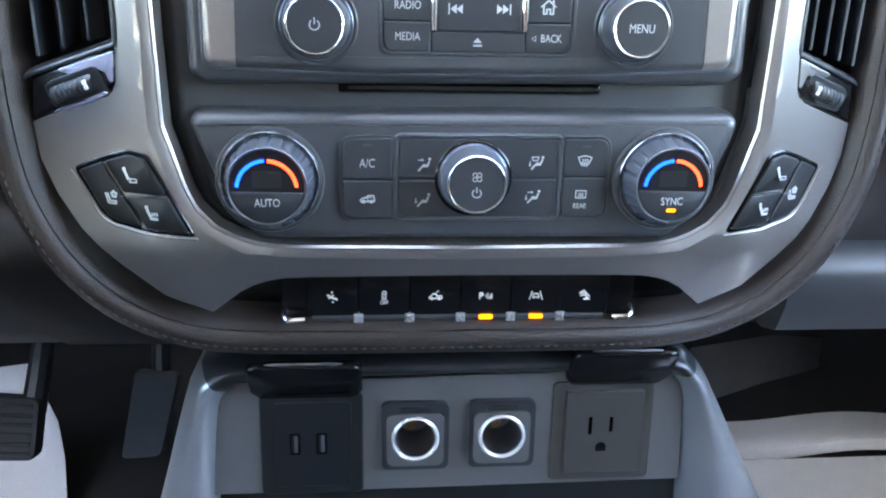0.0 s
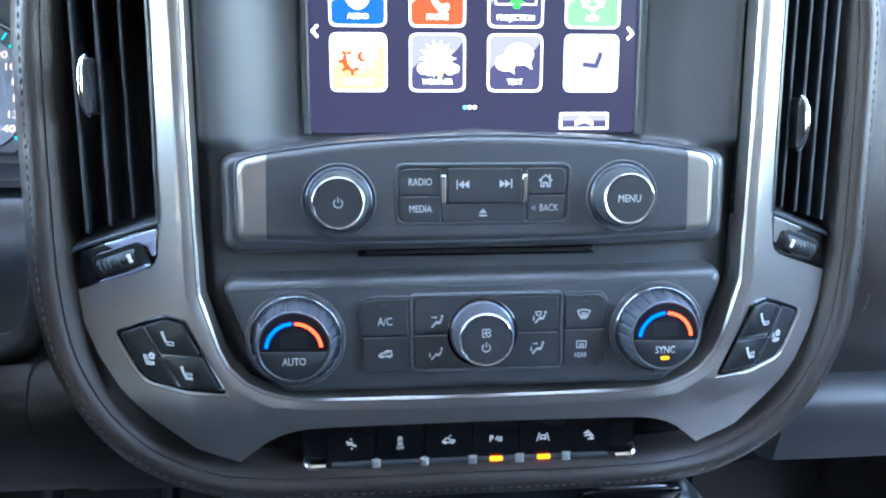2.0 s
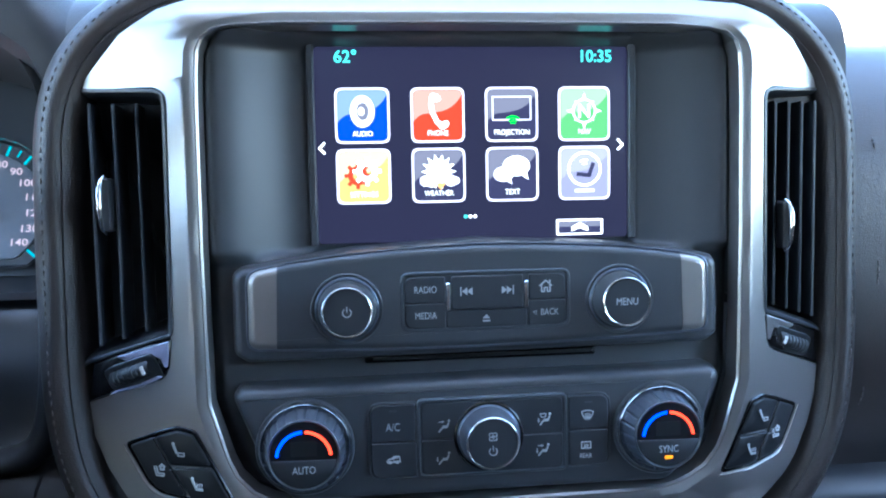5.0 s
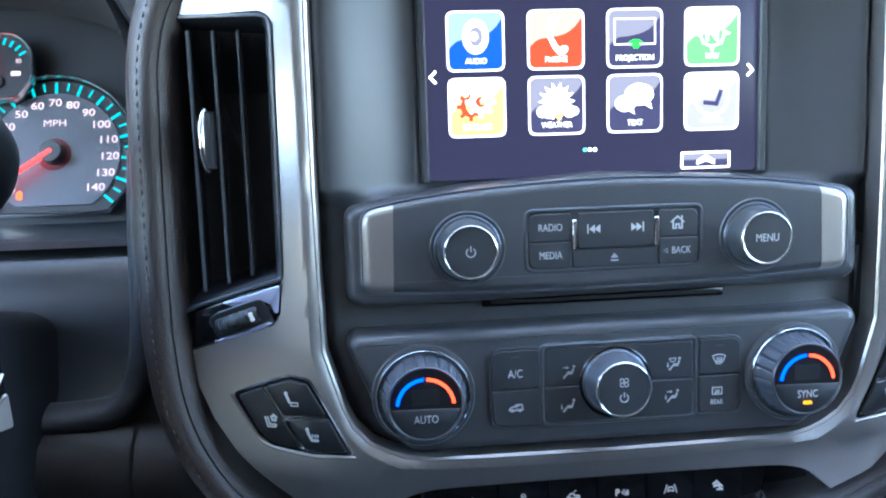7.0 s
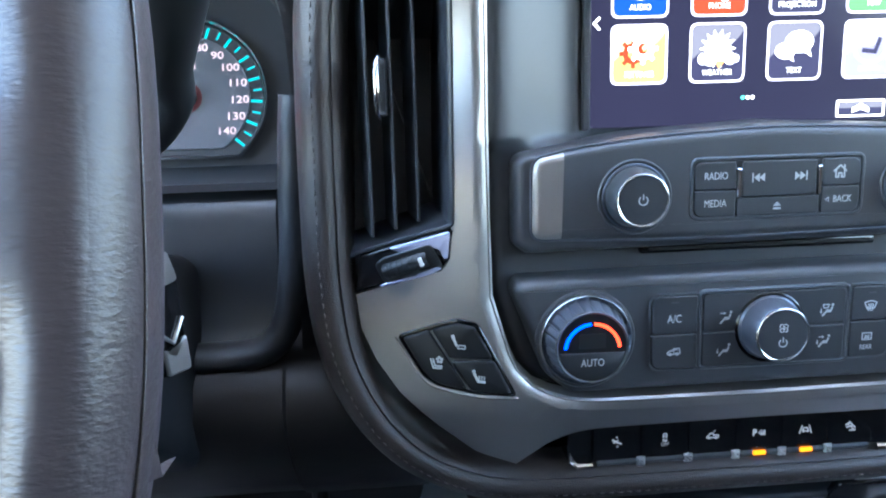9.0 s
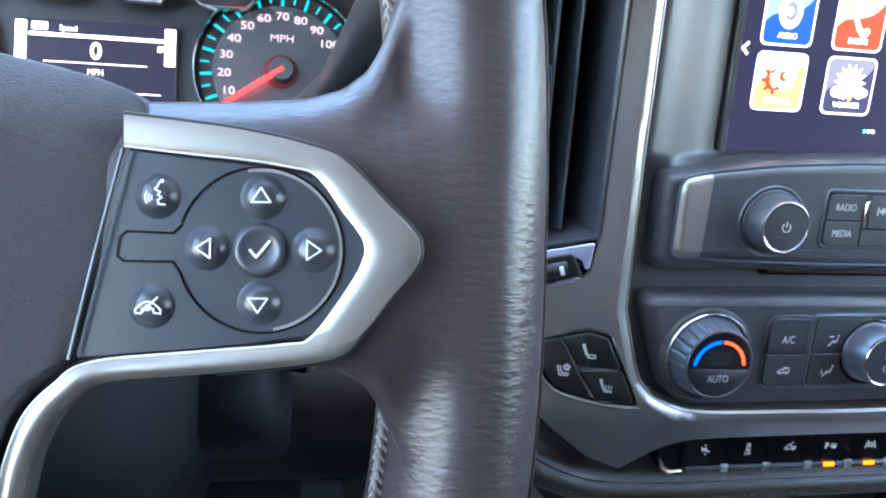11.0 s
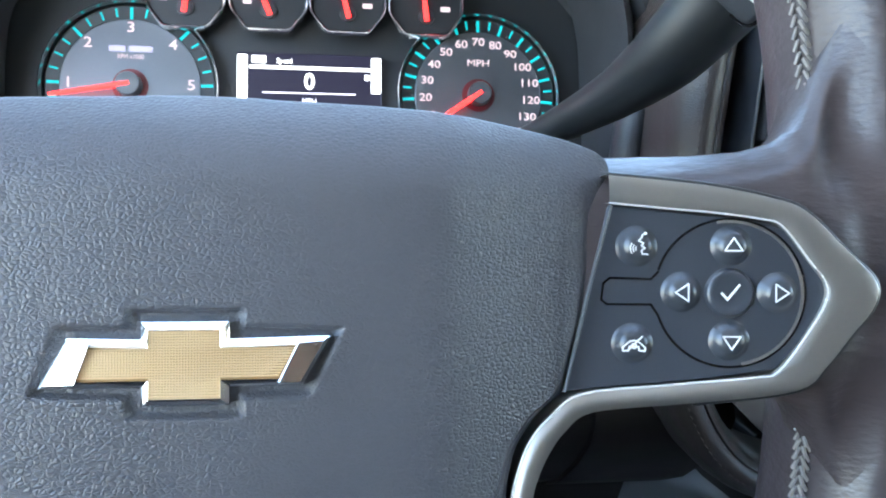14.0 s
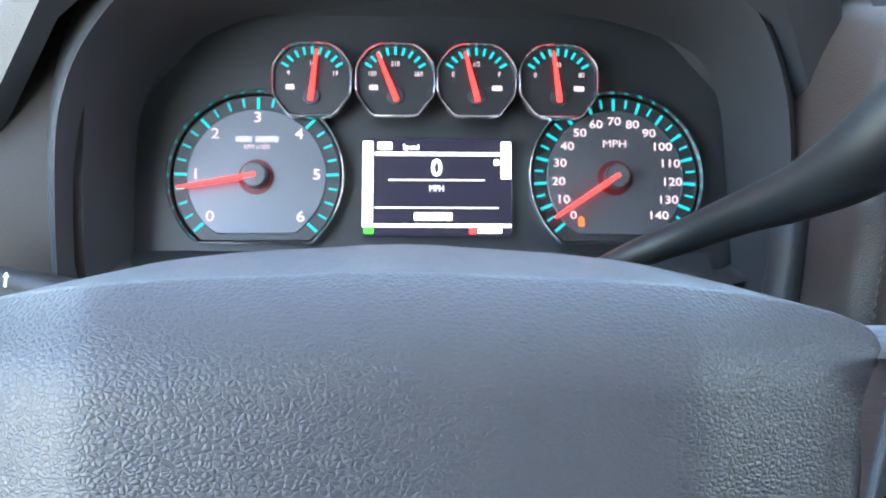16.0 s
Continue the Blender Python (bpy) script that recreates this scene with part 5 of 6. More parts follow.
icon("power", 0, -4.0, 16.1, 1.0, PRINT, fan)

# ---- switch row ----
SWITCH = STACK @ Matrix.Translation((0, -0.0705, -0.031))
bank = thing("switch_bank", SWITCH, "row of gloss-black rocker switches with chrome tips under the climate panel", "switches")
part("base", Shape().plate(rect(-95, -15, 95, 14, 4), [(0, -18), (0, 1), (1, 2)]), GLOSS, bank)
CENT = (-68.0, -40.8, -13.5, 13.6, 40.7, 67.4)
for u, g in zip(CENT, ("pedals", "stability", "cargo", "parking", "lane", "descent")):
    sw = part("switch", Shape().plate(rect(u - 13.45, -12.4, u + 13.45, 12, 1.2), [(0, 1), (0, 3.9), (0.25, 4.3), (0.7, 4.4)]), GLOSS, bank)
    part("tip", Shape().tube([(u - 11, -13.5, 4.0), (u + 11, -13.5, 4.0)], 1.8, 10), KNOB_D, sw)
    icon(g, u, -1.5 if g != "stability" else -0.4, 4.5, 1.05 if g != "stability" else 0.8, WHITE, sw)
    if g == "stability":
        letter("OFF", u, -4.9, 4.5, 2.2, WHITE, sw)
for u in (-54.4, -27.2, 0.2, 27.4, 54.4):
    part("divider", Shape().plate(rect(u - 2.6, -16.5, u + 2.6, -11.0, 0.9), [(0, 1), (0, 4.6), (0.7, 5.6), (1.4, 6.3)]), BRIGHT, bank, "chrome divider")
for s in (-1, 1):
    part("end_tip", Shape().tube([(s * 94, -8, 1), (s * 93.5, -12, 4.5), (s * 91, -14, 5.5), (s * 82.5, -14, 5.5)], [1.2, 2.2, 2.7, 2.4], 10), CHROME, bank, "chrome end tip")
for u in (13.6, 41.0):
    part("lamp", Shape().plate(rect(u - 3.8, -14.3, u + 3.8, -12.0, 0.9), [(0, 2), (0, 6.0), (0.6, 6.6)]), L_AMBER, bank, "lit amber lamp")

# ---- console with sockets ----
con = thing("center_console", CONSOLE, "charcoal lower console with a bright edged frame", "console")
OUT = smooth([(-186, -95), (-170, -40), (-156, 10), (-148, 29), (-132, 38.5), (-110, 41)], 5) + smooth([(110, 41), (136, 38.5), (151, 25), (164, 2), (188, -45), (214, -95)], 5)
INN = smooth([(-141, -95), (-139, -40), (-136, 0), (-132, 13), (-123, 19.5), (-105, 21.5)], 5) + smooth([(105, 25), (124, 24), (133, 20), (138.5, 10), (142, -20), (146, -95)], 5)


rings = []
for k in range(9):
    t = k / 8
    rings.append([(o[0] + (i[0] - o[0]) * t, o[1] + (i[1] - o[1]) * t, -18 + 34 * math.sin(math.pi * (0.12 + 0.62 * t)) - 10 * t * t) for o, i in zip(OUT, INN)])
rings.insert(0, [(o[0] * 1.02, o[1] - 4, -60) for o in OUT])
rings.insert(0, [(o[0] * 1.02, o[1] - 4, -150) for o in OUT])
rings.append([(i[0], i[1], -12) for i in INN])
half = len(OUT) // 2
part("frame_arm", Shape().loft([r[:half - 9] for r in rings], False), FRAME_G, con, "grey satin frame arm", angle=60)
part("frame_arm", Shape().loft([r[half + 9:] for r in rings], False), FRAME_G, con, "grey satin frame arm", angle=60)
part("frame_top", Shape().loft([r[half - 10:half + 10] for r in rings], False), DARKP, con, "black frame top under the dash", angle=60)
AT_S = [(-22.2, -16.0), (29.6, -15.6)]
part("faceplate", Shape().holed([(-142, -52), (143, -50), (141, 12), (130, 24), (-126, 20), (-138, 8)], [(u, v, 13.5) for u, v in AT_S], -3, 0), CONFACE, con)
part("shelf", Shape().box((-144, -120, -60), (146, -54, -8), 3), BLACK, con)
part("lower_body", Shape().loft([[(-178, -60, -30), (200, -60, -30), (215, -360, -30), (-215, -360, -30)], [(-178, -60, -180), (200, -60, -180), (215, -360, -180), (-215, -360, -180)]], True, True, True), PANEL, con)
part("neck", Shape().box((-135, 20, -110), (135, 75, -22), 4), BLACK, con, "black band under the dash")

usb = thing("usb_port_module", CONSOLE, "black module with two usb ports under an open flap", "usb ports")
part("recess_plate", Shape().plate(rect(-113, -52, -53, 14, 4), [(0, -1), (0, 1.2), (0.8, 2.0)]), BLACK, usb)
part("face", Shape().plate(rect(-104, -46, -60, 8, 1.5), [(0, 1), (0, 3.4), (0.5, 3.8)]), SWITCH_B, usb)
for u in (-92.8, -77.2):
    p = part("port", Shape().plate(rect(u - 3.0, -24.5, u + 3.0, -11, 0.6), [(0, 3), (0, 4.3), (0.4, 4.4), (0.9, 4.4), (1.0, 3.2)]), GLOSS, usb)
    part("tongue", Shape().box((u - 0.5, -23, 3.4), (u + 1.5, -12.5, 4.6), 0.2), STEEL, p)


def flap(parent, u0, u1, v, reach, turn=0.0):
    s = Shape()
    s.plate(soft_poly([(u0 + 5, 0), (u1 - 5, 0), (u1, 8), (u1, reach), (u0, reach), (u0, 8)], [4, 4, 5, 7, 7, 5]), [(1.4, -6.2), (0.4, -5.6), (0, -4.4), (0, -1.6), (0.5, -0.5), (1.6, 0)])
    s.plate(rect(u0 + 10, -4, u0 + 20, 2, 1), [(0, -7), (0, -3)])
    s.plate(rect(u1 - 20, -4, u1 - 10, 2, 1), [(0, -7), (0, -3)])
    f = part("flap", s, GLOSS, parent, "open gloss-black flap", at=pose(0, v * 0.001, 0.002, 38, 0, turn), angle=50)
    # the gloss edge's highlight, modelled as a thin pale strip
    part("flap_highlight", Shape().tube([(u0 + 9, reach - 0.6, -3.0), (u0 + 16, reach + 0.1, -3.0), (u1 - 16, reach + 0.1, -3.0), (u1 - 9, reach - 0.6, -3.0)], [0.4, 0.9, 0.9, 0.4], 8), STEEL, f, "pale strip drawn as the edge's highlight")
    return f


flap(usb, -117, -53, 10, 36)
for u, v in AT_S:
    t = thing("power_socket", CONSOLE, "round twelve-volt socket with a bright metal ring", "power socket", "twelve-volt sockets")
    part("bezel", Shape().holed(rect(u - 20, v - 20.5, u + 20, v + 23, 5), [(u, v, 12.6)], -1, 3.8), BUTTON, t)
    part("bezel_lip", Shape().holed(rect(u - 17, v - 17.5, u + 17, v + 16, 5), [(u, v, 14.6)], 3, 5.0), CONFACE, t)
    part("hinge", Shape().plate(rect(u - 9, v + 17, u + 9, v + 20, 1), [(0, 3.5), (0, 4.6)]), BLACK, t)
    part("ring", Shape().lathe([(14.4, 3.4), (14.2, 5.2), (13.2, 6.0), (12.2, 5.4), (11.8, 3.0)], u, v, 56, cap=False), BRIGHT, t, "bright metal ring")
    part("well", Shape().lathe([(12.4, 4.6), (11.6, 4.4), (10.8, -26), (3.5, -26.5)], u, v, 40), STEEL, t)
    part("contact", Shape().lathe([(4.2, -27), (4.0, -12), (3.0, -10.5), (1.0, -10.5)], u - 2.0, v + 2.0, 20), GOLD, t, "brass contact")

outlet = thing("ac_outlet", CONSOLE, "three-hole mains outlet under an open black flap", "power outlet")
part("recess_plate", Shape().plate(rect(60, -48, 122, 17, 4), [(0, -1), (0, 1.0), (0.8, 1.6)]), OUTLET, outlet)
part("face", Shape().plate(rect(68, -42, 116, 12, 1.5), [(0, 1), (0, 3.4), (0.5, 3.8)]), OUTLET, outlet)
for u, h in ((83.4, 7.0), (96.2, 5.6)):
    part("blade_hole", Shape().plate(rect(u - 1.1, -9 - h, u + 1.1, -9 + h * 0.2 + 3, 0.2), [(0, 3.6), (0, 3.95)]), GLOSS, outlet)
part("ground_hole", Shape().plate(soft_poly([(87.5, -27.5), (93.8, -27.5), (93.8, -23.5), (92, -21.6), (89.4, -21.6), (87.5, -23.5)], 0.6), [(0, 3.6), (0, 3.95)]), GLOSS, outlet)
part("mark", Shape().lathe([(1.6, 3.7), (1.6, 4.0)], 71, 8.6, 14), DIM, outlet)
flap(outlet, 66, 128, 15, 36)

# ---- steering wheel ----
wheel = thing("steering_wheel", WHEEL, "dark leather steering wheel with a grained airbag cover and silver trim", "steering wheel")


def pad_level(u, v):
    side = 0.40 * soft_ramp(abs(u) - 50, 1.6) - 0.16 * soft_ramp(abs(u) - 69, 2.0)
    return 4.2 - 0.06 * soft_ramp(v - 31, 2.5) - 0.027 * max(0.0, v - 31) ** 2 - side - 0.05 * soft_ramp(-v - 30, 8) - 0.00035 * u * u


PV = [-94, -90, -80, -60, -38, -31, -23, -16.5, -12, -6.3, 4, 19, 31, 37, 40.5, 42.5, 44.5, 46.5, 48.5, 50.0, 50.8]
PU = [20, 45, 56, 60, 63.6, 63.8, 65.8, 71, 77.4, 79.4, 82.8, 86.4, 89.6, 90.0, 88.8, 86.2, 80.4, 71, 57, 38, 15]
POCKET = [(-29.6, -8.2), (-24.4, 5.0), (-11.6, 5.0), (-11.6, 8.2), (9.8, 8.2), (9.8, 5.0), (28.8, 4.4), (22.6, -8.8), (9.6, -8.8), (9.6, -12.6), (-11.8, -12.6), (-11.8, -8.8)]
side = [(0.0, -95.5), (10.0, -95.2)] + [(float(np.interp(v, PV, PU)), float(v)) for v in np.linspace(-94, 50.8, 190)] + [(10.0, 51.2), (0.0, 51.4)]
gone = [0.0]
for a, b in zip(side[:-1], side[1:]):
    gone.append(gone[-1] + math.hypot(b[0] - a[0], b[1] - a[1]))
marks = np.linspace(0, gone[-1], 170)
side = list(zip(np.interp(marks, gone, [p[0] for p in side]), np.interp(marks, gone, [p[1] for p in side])))
border = side + [(-u, v) for u, v in reversed(side[1:-1])]


def cover_level(u, v):
    """The cover with its rounded flanks and the pocket round the badge."""
    near = float(np.interp(v, PV, PU)) - abs(u)
    n = pad_level(u, v) - 2.2 * (1 - step(near, 0, 3.5)) ** 2 * (1 - step(v, 33, 42))
    if abs(u) < 32 and -15 < v < 11:
        n -= 1.6 * step(depth_in(POCKET, u, v), -0.6, 1.0)
    return n


cover = []
for k in range(150):
    f = (k + 1) / 150
    cover.append([(u * f, -20 + (v + 20) * f, cover_level(u * f, -20 + (v + 20) * f)) for u, v in border])
OVER = [(0.3, -0.9), (0.5, -2.0), (0.7, -3.4), (1.1, -5.8), (1.7, -9.5), (3.0, -17), (5.0, -29), (7.3, -46), (8.6, -68)]
FLANK = [(0.3, -0.5), (0.55, -1.2), (0.75, -2.2), (0.85, -3.4), (0.9, -5), (0.9, -7), (0.9, -9), (0.7, -11), (0.3, -14)]
for (dv, dn), (du, dm) in zip(OVER, FLANK):
    ring = []
    for u, v in border:
        w = step(v, 34, 43)
        lean = 1 - 0.5 * (abs(u) / 88) ** 2
        ring.append((u + math.copysign(du, u) * (1 - w) , v + dv * lean * w, cover_level(u, v) + dn * w + dm * (1 - w)))
    cover.append(ring)
part("airbag_cover", Shape().loft(cover, True, True), PAD, wheel, "grained charcoal airbag cover rolling back at its top", angle=80)

# bow-tie shaped badge
EMB = [(-28.0, -6.6), (-22.8, 3.0), (-9.2, 2.6), (-9.2, 6.0), (7.2, 6.0), (7.2, 2.6), (26.6, 3.0), (21.2, -6.6), (7.2, -6.6), (7.2, -10.2), (-9.2, -10.2), (-9.2, -6.6)]
lift = lambda u, v: pad_level(u, v)
badge = part("badge", Shape().plate(EMB, [(0, -2), (0, 0.5), (0.35, 0.9), (1.5, 1.8), (1.7, 1.2)], lift), CHROME, wheel, "chrome framed gold badge", angle=20)
RIBS = mat("gold_ribs", (0.74, 0.53, 0.30), 0.32, metal=0.45, vary=0.05)
gold = Shape()
for k in range(26):
    v = -8.7 + 13.2 * k / 25
    lo, hi = (-7.6, 5.6) if (v > 0.9 or v < -4.7) else (-20.6 + (v + 4.7) * 0.40, 20.0 - (0.9 - v) * 0.62)
    gold.plate([(lo, v - 0.16), (hi, v - 0.16), (hi, v + 0.16), (lo, v + 0.16)], [(0, 0.9), (0, 1.45), (0.08, 1.55)], lift)
part("gold_insert", gold, RIBS, badge, "finely ribbed gold insert")
uprights = Shape()
for k in range(74):
    u = -20 + 39.5 * k / 73
    lo, hi = (-8.8, 4.6) if -7.6 < u < 5.6 else (max(-4.7, -4.7 + (u - 13.6) * 0.9 if u > 13.6 else -4.7), min(0.9, 0.9 + (u + 18.4) * 2.4 if u < -18.4 else 0.9))
    if hi - lo > 1:
        uprights.plate([(u - 0.12, lo), (u + 0.12, lo), (u + 0.12, hi), (u - 0.12, hi)], [(0, 0.9), (0, 1.5)], lift)
part("gold_cross_ribs", uprights, RIBS, badge)
for poly, tilt in (([(-27.0, -5.9), (-20.9, -5.7), (-18.0, 2.0), (-22.4, 2.3)], lambda u, v: pad_level(u, v) - 0.7 + 0.13 * (u + 27)), ([(16.6, -5.7), (20.8, -5.9), (25.6, 2.3), (20.4, 2.0)], lambda u, v: pad_level(u, v) - 0.7 + 0.16 * (25.6 - u))):
    part("end_facet", Shape().plate(poly, [(0, 1.0), (0, 2.0), (0.15, 2.15)], tilt), CHROME, badge, "sloping chrome end")
part("gold_floor", Shape().plate(inset(EMB[::-1], 1.4), [(0, 0.4), (0, 1.3)], lift), GOLD, badge)

# rim
cx = []
for k in range(200):
    a = 2 * math.pi * k / 200
    c, s = math.cos(a), math.sin(a)
    e = 2 / 2.8
    cx.append((159.0 * math.copysign(abs(c) ** e, c), 16 + 174 * math.copysign(abs(s) ** e, s), -25.5))
part("rim", Shape().tube(cx, 18.4, 64, closed=True, flat=1.37), LEATHER, wheel, "worn brown-black leather rim", angle=70)


near_rim = cx[-40:] + cx[:40]


def rim_front(u, v):
    """The level of the rim's front, far below beside it."""
    d = 1e9
    for p, q in zip(near_rim[:-1], near_rim[1:]):
        x, y = q[0] - p[0], q[1] - p[1]
        t = max(0.0, min(1.0, ((u - p[0]) * x + (v - p[1]) * y) / (x * x + y * y)))
        d = min(d, math.hypot(u - p[0] - t * x, v - p[1] - t * y))
    up = 0.9 * step(d, 12.5, 17.0)
    return -25.5 + up + 18.4 * 1.37 * math.sqrt(1 - (d / 18.4) ** 2) if d < 18.4 else -25.5 + up - 3.0 * (d - 18.4)


def merge(a, b, k=7.0):
    h = max(0.0, k - abs(a - b)) / k
    return max(a, b) + h * h * k / 4


outer = [(u * 1.109, 16 + (v - 16) * 1.10, -16.5) for u, v, n in cx]
part("rim_seam", Shape().tube(outer, 0.5, 6, closed=True), BROWN, wheel)

WU = [60, 85, 110, 122, 129, 134, 137, 139.5, 145, 154, 166, 175]
WT = [41, 41.5, 42, 43, 45, 48.5, 54, 62, 78, 92, 97, 98]
WB = [-11, -12.5, -14.5, -14, -14.5, -17, -21, -26, -38, -48, -54, -55]


def spoke_level(u):
    return -6.0 + (u - 92) * 0.185


def web(sign):
    rows = []
    for u in np.linspace(60, 174.5, 124):
        t, b = float(np.interp(u, WU, WT)), float(np.interp(u, WU, WB))
        row = []
        for s in np.linspace(-1, 1, 64):
            v = (t + b) / 2 + s * (t - b) / 2
            near = (1 - abs(s)) * (t - b) / 2
            cap = min(spoke_level(u), 4.5)
            flat = (cap - 1.5 - 11 * (1 - step(near, -1, 8)) ** 1.6 * (1 - 0.55 * step(u, 126, 142)) - 3.0 * step(v, 26, 40) - 14 * step(u, 131, 150) * step(abs(v - 13), 17, 35) - 0.5 * soft_ramp(u - 138, 2.0))
            row.append((sign * u, v, merge(flat, rim_front(u, v) + 0.28 - 1.2 * (1 - step(near, 0, 16)) * step(u, 138, 150) - 2.0 * step(u, 170, 174), 12.0 * step(near, 0, 8) * (1 - step(u, 166, 173)) + 0.01)))
        rows.append(row)
    level = np.array([[p[2] for p in row] for row in rows])
    for _ in range(16):
        inner = (level[:-2, 1:-1] + level[2:, 1:-1] + level[1:-1, :-2] + level[1:-1, 2:] + 2 * level[1:-1, 1:-1]) / 6
        level[1:-1, 1:-1] = inner
    out = []
    for row, line in zip(rows, level):
        row = [(u, v, n) for (u, v, _), n in zip(row, line)]
        out.append([(row[0][0], row[0][1] + 2, row[0][2] - 14)] + row + [(row[-1][0], row[-1][1] - 2, row[-1][2] - 14)])
    return Shape().loft(out, False)


STRIP = [((86.6, 36.4), (86.8, 30.2)), ((99, 35.2), (99, 29.0)), ((110, 33.8), (110, 28.0)), ((121, 31.6), (119, 26.8)), ((130, 28.6), (124.3, 25.2)), ((139.5, 20.0), (130.5, 18.0)), ((145.6, 13.6), (134.6, 12.8)), ((145.4, 8.0), (134.4, 8.4)),
         ((140.5, 1.5), (130.5, 2.0)), ((135.3, -4.9), (123.6, -6.4)), ((128, -10.6), (118, -7.8)), ((105, -13.6), (100, -9.6)), ((84, -15.8), (81, -11.8)), ((77.5, -20), (74.4, -16.2)), ((73.8, -25), (69.6, -21.5)),
         ((71.2, -31), (66.6, -29)), ((69.8, -37), (65.0, -37)), ((65.5, -60), (61.4, -60)), ((60, -82), (56, -82))]


STRIP = [tuple((u - 2.4 * step(u, 112, 144), v) for u, v in pair) for pair in STRIP]


def strip(sign):
    rows = []
    sm = [(a, b) for a, b in zip(smooth([p for p, q in STRIP], 5), smooth([q for p, q in STRIP], 5))]
    for a, b in sm:
        row = []
        d = math.hypot(a[0] - b[0], a[1] - b[1])
        e = 0.55 / d
        belly = 0.15 + 0.7 * step(len(rows), 44, 58)
        for t, n in ((0, -9), (0, 0.9), (e * 0.35, 1.45), (e, 1.65), (0.3, 1.65 + belly * 0.8), (0.5, 1.65 + belly), (0.7, 1.65 + belly * 0.8), (1 - e, 1.65), (1 - e * 0.35, 1.45), (1.0, 0.9), (1.0, -6)):
            u, v = a[0] + (b[0] - a[0]) * t, a[1] + (b[1] - a[1]) * t
            row.append((sign * u, v, min(spoke_level(max(u, 84)), 4.5) + n))
        rows.append(row)
    return Shape().loft(rows, False)


CTRL = shift(113, 10.5, -2.1) @ pose(0, 0, 0, 0, -10.5, 0)
for s in (1, -1):
    part("spoke_cover", web(s), LEATHER, wheel, "wrinkled dark leather", angle=70)
    line = [(s * u, v, min(spoke_level(max(u, 84)), 4.5) + 1.3) for u, v in smooth([q for p, q in STRIP], 5)]
    part("trim_edge", Shape().tube(line, 0.26, 8), BRIGHT, wheel, "thin bright inner edge")
    part("spoke_trim", strip(s), NICKEL, wheel, "satin silver trim strip", angle=32)
    gap = [(s * u, v, min(spoke_level(max(u, 84)), 4.5) + 0.7) for u, v in smooth([p for p, q in STRIP[:12]], 5)]
    part("trim_gap", Shape().tube(gap, 0.65, 8), BLACK, wheel, "thin black gap round the trim")
CP = [(-26.2, 19.4), (-3, 17.0), (6.5, 15.8), (12, 14.4), (18, 6.5), (22.6, 0.2), (18, -7.5), (10.5, -16.6), (-2, -18.6), (-12, -19.8), (-36.0, -22.0), (-30.9, -0.5)]
part("control_plate", Shape().plate(soft_poly(CP, [1, 9, 9, 9, 9, 2, 6, 3, 9, 9, 1, 20]), [(0, -6), (0, -0.5), (0.4, 0)]), PLATE, wheel, "matt black control plate", CTRL)
part("control_plate", Shape().plate([(-u, v) for u, v in soft_poly(CP, 2)], [(0, -6), (0, -0.5), (0.4, 0)]), BUTTON, wheel, "", shift(-113, 10.5, -2.1) @ pose(0, 0, 0, 0, 10.5, 0))
ringp = Shape().arc(0, 0, 16.2, 198, 522, 0.5, -0.3, 0.25, 60)
ringp.line([(-15.4, 4.6), (-17, 3.0), (-26, 3.2), (-27.4, 2.0), (-27.8, -1.6), (-26.6, -2.6), (-17, -2.6), (-15.4, -5)], 0.5, -0.3, 0.22)
part("groove", ringp, GLOSS, wheel, "", CTRL)
part("raised_edge", Shape().arc(0, 0, 15.7, -80, 100, 0.6, -0.3, 0.35, 50), NICKEL, wheel, "", CTRL)
for u, v, g, turn, r, size in ((0, 0, "check", 0, 4.9, 0.95), (0.3, 10.4, "triangle", 0, 3.6, 0.9), (0, -10.4, "triangle", 180, 3.6, 0.9), (-10.4, 0.2, "triangle", 90, 3.6, 0.9), (10.4, 0.2, "triangle", -90, 3.6, 0.9),
                               (-20.2, 10.2, "talk", 0, 3.7, 0.76), (-21.0, -11.2, "hang_up", 0, 3.7, 0.74)):
    prof = [(r + 1.4, -0.3), (r + 0.6, 0.15), (r, 0.6), (r - 0.5, 1.3), (r - 1.3, 1.9), (r - 2.3, 2.15), (0.4, 2.25)]
    if g == "check":
        prof = [(r + 0.8, -0.4), (r + 0.1, 0.9), (r - 0.5, 1.3), (r - 1.4, 1.0), (r - 2.6, 0.75), (0.4, 0.7)]
    b = part("button", Shape().lathe(prof, 0, 0, 32), PLATE, wheel, "domed button", CTRL @ shift(u, v), 60)
    icon(g, 0, 0, 2.3 if g != "check" else 1.15, size, WHITE, b, turn)

plate_edge = [(86.8, 29.6, -4.4), (82.0, 10.0, -5.4), (77.2, -11.2, -6.4)]
part("plate_edge", Shape().tube(smooth(plate_edge, 5), 0.4, 8), KNOB_D, wheel, "pale bevelled edge")

rim_ob = bpy.data.objects["rim"] if "rim" in bpy.data.objects and bpy.data.objects["rim"].parent == wheel else [o for o in wheel.children if o.name.startswith("rim")][0]
STITCH = Shape().tube([(0.3, -2.1, -0.4), (-0.3, 0, 0.3), (0.3, 2.1, -0.4)], 0.55, 6).mesh("stitch", THREAD)


def edge_u(v):
    z = min(0.999, abs((v - 16) / 174))
    return 159.0 * (1 - z ** 2.8) ** (1 / 2.8) - 18.2


